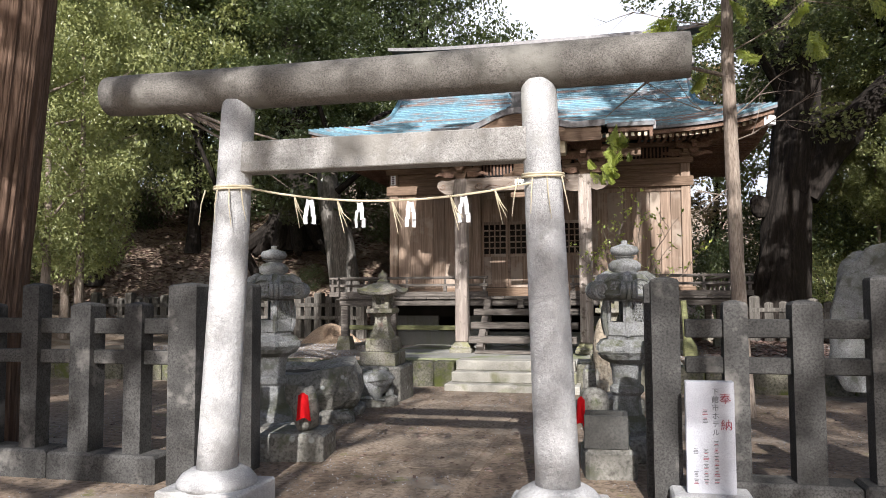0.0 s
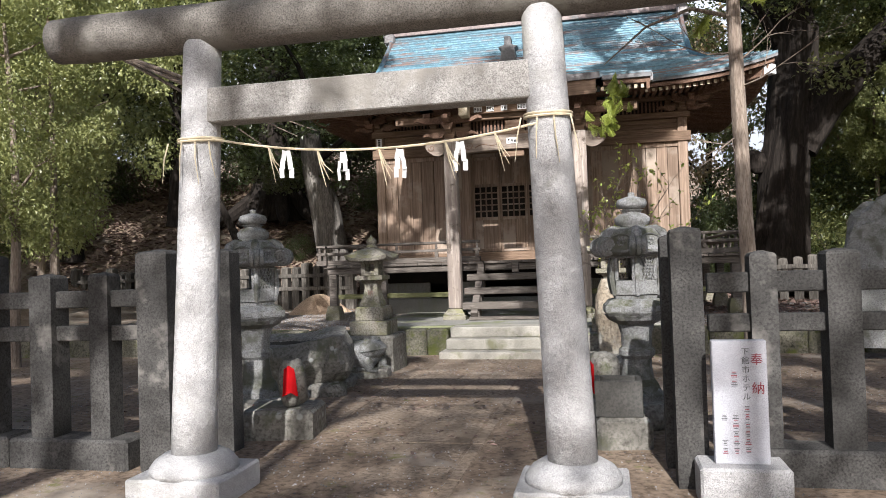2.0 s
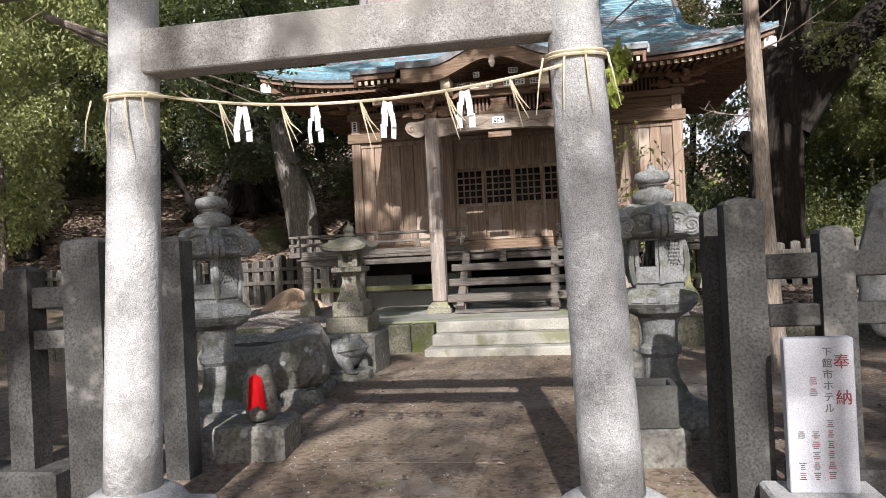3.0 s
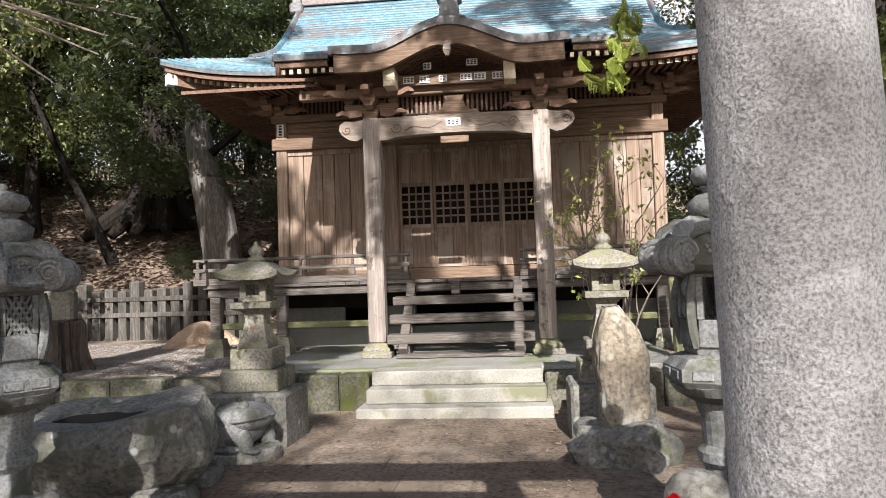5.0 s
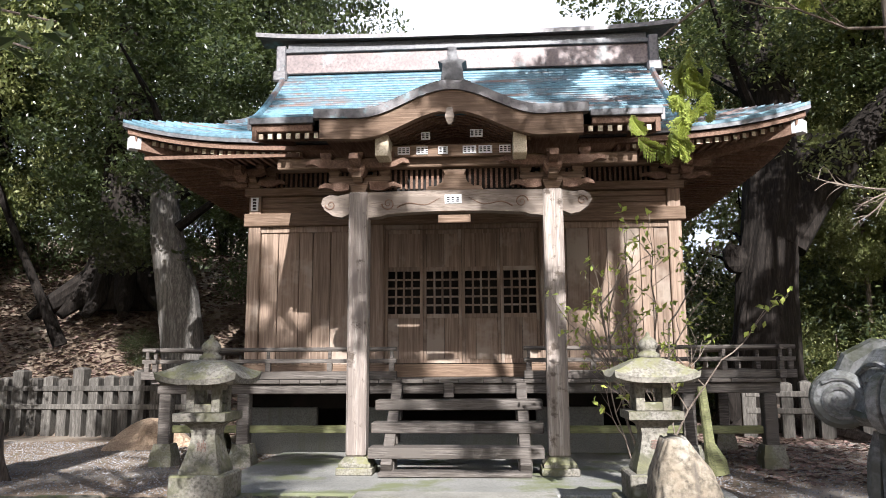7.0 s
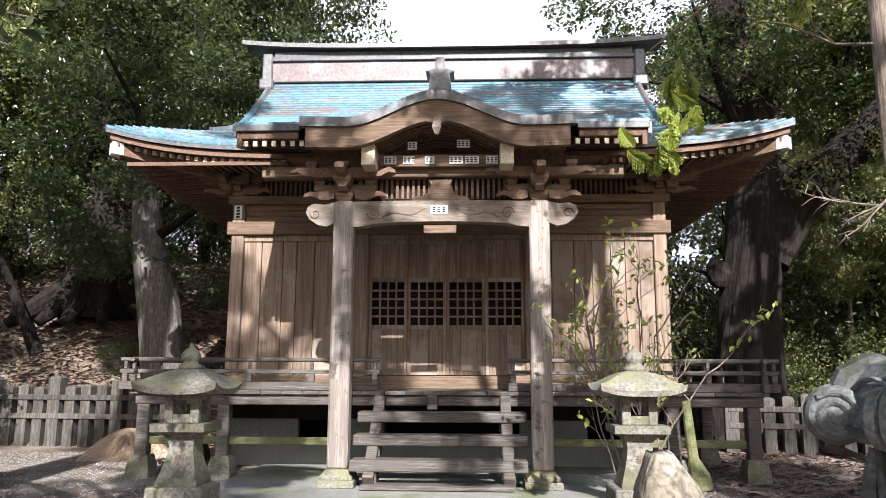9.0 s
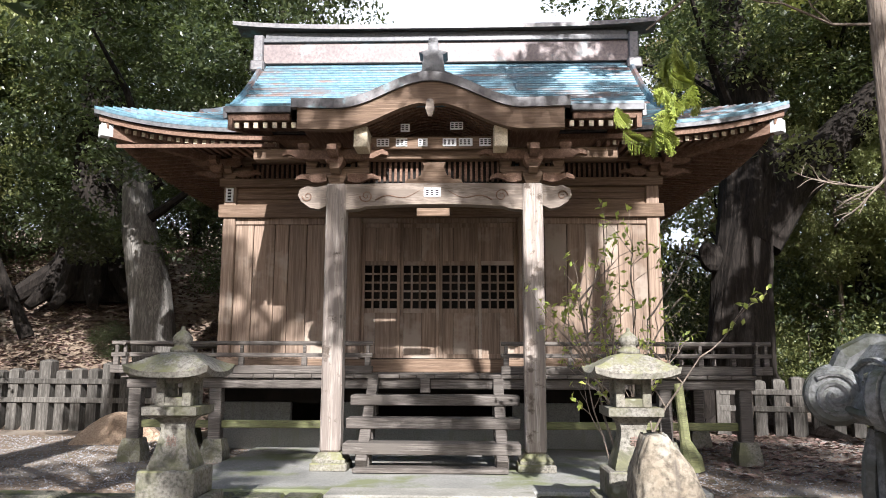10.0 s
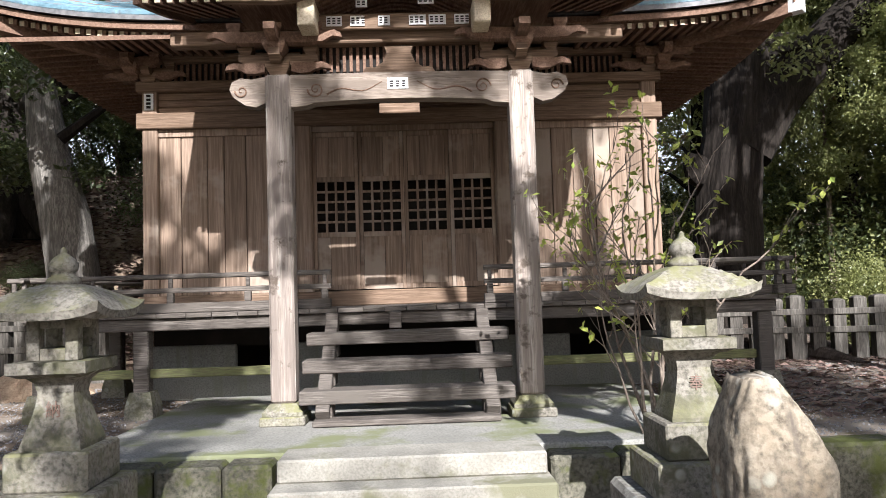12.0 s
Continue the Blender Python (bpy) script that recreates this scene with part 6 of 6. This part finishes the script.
part("branch", bm, M["bark"], pale)
c = new("crown", CROWNS[0])
c.parent = pale
c.matrix_basis = Matrix.LocRotScale((-0.8, 0.4, 5.6), Euler((0, 0, 2.2)), (1.0, 1.0, 0.85))

# buttressed old tree on the bank
z0 = ground_z(-8.0, 18.2)
old = thing("old_tree", -8.0, 18.2, z0 - 0.2, "ancient buttressed tree with spreading roots on the bank", "tree")
bm = B()
tube(bm, [(0, 0, 0), (0, 0, 0.8), (0.05, 0, 2.0), (-0.1, 0, 4.0), (-0.2, 0.1, 7.5)], [0.95, 0.75, 0.62, 0.55, 0.3], 20, True, 0.25)
for a, L in ((-2.7, 1.9), (-2.2, 1.4), (-1.7, 1.3), (-1.1, 1.4), (-0.5, 1.6), (-3.1, 2.2)):
    d = Vector((math.cos(a), math.sin(a), 0))
    tube(bm, [d * 0.35 + Vector((0, 0, 1.7)), d * 0.7 + Vector((0, 0, 0.8)), d * L * 0.75 + Vector((0, 0, 0.2)), d * L + Vector((0, 0, -0.15))], [0.25, 0.24, 0.2, 0.1], 10, True, 0.2)
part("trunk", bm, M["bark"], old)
c = new("crown", CROWNS[1])
c.parent = old
c.matrix_basis = Matrix.LocRotScale((-0.1, 0.2, 7.2), Euler((0, 0, 0.7)), (1.3, 1.3, 1.1))

# the great forked tree to the right of the hall
z0 = ground_z(5.75, 16.2)
great = thing("forked_tree", 5.7, 16.2, z0 - 0.15, "great dark forked tree with burls and a heavy side limb", "tree")
bm = B()
tube(bm, [(-0.3, 0, -0.2), (-0.28, 0, 0.4), (-0.2, 0, 1.2), (-0.12, 0, 1.9), (-0.02, 0, 2.8), (0.12, 0, 3.8), (0.3, 0.05, 5.2), (0.38, 0.1, 6.3), (0.1, 0.2, 7.8), (-0.2, 0.2, 10.0)], [0.95, 0.76, 0.66, 0.58, 0.53, 0.54, 0.54, 0.5, 0.4, 0.28], 40, True, 0.2)
tube(bm, [(0.3, 0, 3.6), (0.9, -0.05, 4.6), (1.5, -0.1, 5.2), (2.2, -0.2, 5.9), (3.0, -0.3, 6.8), (3.8, -0.5, 8.4)], [0.5, 0.44, 0.40, 0.36, 0.30, 0.2], 20, True, 0.15)
rock(bm, (-0.66, -0.2, 3.3), (0.2, 0.2, 0.28), 3, 2, 0.2)
rock(bm, (-0.75, -0.3, 0.55), (0.35, 0.3, 0.42), 5, 2, 0.25)
for a in (-2.6, -1.9, -1.2, -0.5):
    d = Vector((math.cos(a), math.sin(a), 0))
    tube(bm, [d * 0.3 + Vector((0, 0, 1.0)), d * 0.65 + Vector((0, 0, 0.4)), d * 1.4 + Vector((0, 0, -0.05))], [0.25, 0.22, 0.08], 9, True, 0.2)
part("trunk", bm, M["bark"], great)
for pts, rad in (([(-0.3, -0.5, 0.5), (0.0, -1.3, 0.28), (0.35, -2.2, 0.2), (0.6, -3.0, 0.1)], [0.2, 0.15, 0.12, 0.04]), ([(0.3, -0.5, 0.45), (0.8, -1.2, 0.25), (1.3, -1.7, 0.17), (1.9, -2.0, 0.08)], [0.2, 0.13, 0.09, 0.03])):
    part("root", tube(B(), pts, rad, 10, True, 0.25), M["bark_stump"], great)
bm = B()
limbs(bm, [Vector((0, 0, 4 + 0.5 * k)) for k in range(9)], 8, 8, 3.0, 0.13, 0.1)
part("branch", bm, M["bark"], great)
for k, (lx, ly, lz, s) in enumerate(((-0.6, 0.5, 8.5, 0.95), (3.0, -0.3, 8.0, 0.8))):
    c = new("crown", CROWNS[k])
    c.parent = great
    c.matrix_basis = Matrix.LocRotScale((lx, ly, lz), Euler((0, 0, k * 2.0)), (s, s, s * 0.85))

# slender tree by the terrace, with its bare twigs and hanging fronds
def frond_mesh(seed, n=46):
    g = random.Random(seed)
    vv, ff = [], []
    for s in range(n):
        t = (s + 1) / n
        p = Vector((0.06 * math.sin(3 * t + seed), 0.05 * math.cos(2 * t), -0.42 * t))
        for sd in (-1, 1):
            L = (0.17 * math.sin(math.pi * min(1, t * 0.9 + 0.12)) + 0.03) * g.uniform(0.7, 1.1)
            d = Vector((sd * 0.8, g.uniform(-0.5, 0.5), -0.75)).normalized()
            w = Vector((0.0, 1.0, 0.3)).cross(d).normalized() * 0.0055
            for q in range(4):
                a, b = p + d * L * q / 4, p + d * L * (q + 1) / 4
                k = len(vv)
                for e in (-1, 1):
                    dd = (d + Vector((0, e * 0.6, -0.3)) + w * 40 * e).normalized() * L * 0.3
                    k = len(vv)
                    vv.extend([tuple(a - w * 0.5), tuple(a + dd * 0.5 + w), tuple(a + dd), tuple(b)])
                    ff.append((k, k + 1, k + 2, k + 3))
    me = bpy.data.meshes.new("frond")
    me.from_pydata(vv, [], ff)
    me.materials.append(M["frond"])
    return me

slim = thing("slender_tree", 3.05, 6.25, 0.08, "slender grey-brown trunk with bare twigs and hanging green fronds", "tree")
bm = B()
tube(bm, [(0.06, 0, -0.1), (0.03, 0, 0.8), (0, 0, 1.8), (-0.02, 0, 3.0), (-0.04, 0, 4.3), (-0.02, 0, 6.5), (0.1, 0, 9)], [0.12, 0.095, 0.085, 0.08, 0.075, 0.055, 0.02], 12, True, 0.12)
part("trunk", bm, M["bark_thin"], slim)
g = random.Random(31)
def twig(bm, p, d, L, r0, depth):
    p, d = Vector(p), Vector(d).normalized()
    pts = [p]
    for k in range(4):
        d = (d + Vector((g.uniform(-0.35, 0.35), g.uniform(-0.35, 0.35), g.uniform(-0.3, 0.3)))).normalized()
        pts.append(pts[-1] + d * L / 4)
    tube(bm, pts, [r0 * (1 - 0.2 * k) for k in range(5)], 5)
    if depth:
        for q in (1, 2, 3):
            twig(bm, pts[q], d + Vector((g.uniform(-1, 1), g.uniform(-1, 1), g.uniform(-0.6, 0.6))), L * 0.55, r0 * 0.55, depth - 1)
c = new("crown", THIN[1])
c.parent = slim
c.matrix_basis = Matrix.LocRotScale((0.2, -0.4, 10.6), Euler((0, 0, 2)), (0.9, 0.9, 0.8))
for z, dx, dy, dz, L in ((2.75, -1, -0.2, -0.5, 0.6), (2.6, -1, 0.1, 0.35, 0.6), (3.6, 1, -0.3, 0.2, 0.9), (3.7, -1, -0.2, 0.15, 1.6), (4.4, 1, 0.2, 0.5, 1.5), (4.7, -1, 0.3, 0.4, 1.6), (3.3, 0.9, -0.5, 0.3, 1.2), (5.2, 1, -0.5, 0.3, 1.6)):
    bm = B()
    twig(bm, (0, 0, z), (dx, dy, dz), L * 0.85, 0.012, 2)
    part("twig", bm, M["bark_thin"], slim)
bough = tube(B(), [(-0.02, 0, 4.1), (-0.5, 0.0, 4.25), (-1.0, 0.02, 4.1), (-1.5, 0.05, 3.7)], [0.03, 0.022, 0.015, 0.006], 7)
part("bough", bough, M["bark_thin"], slim)
FR = [frond_mesh(s) for s in (1, 2, 3)]
for k in range(24):
    f = new("frond", FR[k % 3])
    f.parent = slim
    t = g.random()
    f.matrix_basis = Matrix.LocRotScale((-1.28 - 0.42 * t + g.uniform(-0.14, 0.14), -0.2 + g.uniform(-0.2, 0.2), 3.55 - 0.62 * t + g.uniform(-0.2, 0.15)), Euler((g.uniform(-0.5, 0.5), g.uniform(-0.2, 0.7), g.uniform(0, 6))), Vector((1, 1, 1)) * g.uniform(0.3, 0.48))
for k in range(22):
    f = new("frond", FR[k % 3])
    f.parent = slim
    f.matrix_basis = Matrix.LocRotScale((g.uniform(-0.9, 1.6), g.uniform(-0.6, 0.6), g.uniform(4.2, 6.4)), Euler((g.uniform(-0.8, 0.8), g.uniform(-0.8, 0.8), g.uniform(0, 6))), Vector((1, 1, 1)) * g.uniform(0.7, 1.2))

# thin shrub before the right-hand wall
sap = thing("bare_shrub", 1.96, 8.9, 0.5, "sparse many-stemmed shrub with few yellow-green leaves", "shrub")
g = random.Random(8)
tips = []
def grow(bm, p, d, length, rad, depth):
    """A crooked shoot that forks into finer ones."""
    n = 5
    pts = [p]
    for _ in range(n):
        d = (d + Vector((g.uniform(-0.22, 0.22), g.uniform(-0.22, 0.22), 0.05))).normalized()
        pts.append(pts[-1] + d * length / n)
    tube(bm, pts, [rad * (1 - 0.13 * q) for q in range(n + 1)], 6)
    if depth == 0:
        tips.append((tuple(pts[-1]), 0.07))
        if g.random() < 0.5:
            tips.append((tuple(pts[-3]), 0.06))
        return
    for q in (2, 3, 4, 5):
        e = (d + Vector((g.uniform(-1.1, 1.1), g.uniform(-0.9, 0.9), g.uniform(-0.25, 0.45)))).normalized()
        grow(bm, pts[q], e, length * g.uniform(0.34, 0.5), rad * 0.5, depth - 1)
for dx, dy, reach, rad in ((-0.05, -0.1, 1.85, 0.020), (0.12, 0.05, 1.6, 0.018), (-0.25, 0.1, 1.75, 0.017), (0.2, -0.05, 1.4, 0.015), (-0.4, -0.1, 1.5, 0.014), (-0.12, 0.2, 1.9, 0.016), (0.1, -0.2, 1.3, 0.013), (-0.5, 0.0, 1.3, 0.011)):
    bm = B()
    grow(bm, Vector((dx * 0.25, dy * 0.25, -0.02)), Vector((dx, dy, 1.0)).normalized(), reach, rad, 2)
    part("stem", bm, M["bark_thin"], sap)
lv = new("leaves", leaf_cloud("leaves", tips, 3, 0.075, M["frond"], 77, 0.3))
lv.parent = sap

# leafy spray that hangs in near the path at the left
spray = thing("leafy_branch", -1.62, 4.2, 2.86, "drooping broad-leaved branch reaching over the yard", "branch")
g = random.Random(15)
tips = []
for k in range(6):
    p = Vector((-2.6, 0.9, 1.3))
    e = Vector((g.uniform(-0.3, 0.42), g.uniform(-0.3, 0.3), g.uniform(-0.2, 0.25)))
    part("twig", tube(B(), [p, p * 0.5 + e * 0.3, e], [0.03, 0.015, 0.004], 6), M["bark_thin"], spray)
    tips += [(tuple(e), 0.14), (tuple(p * 0.2 + e * 0.7), 0.25), (tuple(p * 0.4 + e * 0.4), 0.35)]
lv = new("leaves", leaf_cloud("leaves", tips, 12, 0.085, M["leaf"], 78, 0.4))
lv.parent = spray

# fallen leaves
def litter(name, n, area, seed, label, size=0.05):
    g = np.random.RandomState(seed)
    vv, ff = [], []
    x0, x1, y0, y1 = area
    for _ in range(n):
        x, y = g.uniform(x0, x1), g.uniform(y0, y1)
        z = ground_z(x, y) + 0.006
        a, s = g.uniform(0, 6.28), size * g.uniform(0.5, 1.2)
        c, q = math.cos(a) * s, math.sin(a) * s
        k = len(vv)
        vv += [(x - c, y - q, z), (x + q * 0.35, y - c * 0.35, z + s * g.uniform(0.1, 0.5)), (x + c, y + q, z + s * g.uniform(0, 0.4)), (x - q * 0.35, y + c * 0.35, z + s * g.uniform(0, 0.3))]
        ff += [(k, k + 1, k + 2), (k, k + 2, k + 3)]
    me = bpy.data.meshes.new(name)
    me.from_pydata(vv, [], ff)
    me.materials.append(M["dead_leaf"])
    tagged(new(name, me), label, "fallen leaves", kind="stuff")
litter("leaf_litter", 26000, (-14, -3.4, 14.6, 22), 1, "thick carpet of dry brown fallen leaves on the bank", 0.085)
litter("leaf_litter", 9000, (3.2, 12, 9.5, 18), 2, "scattered dry brown leaves under the trees", 0.07)
litter("leaf_litter", 2200, (-7, 7, 2.3, 8.3), 3, "few small fallen leaves over the bare yard", 0.03)
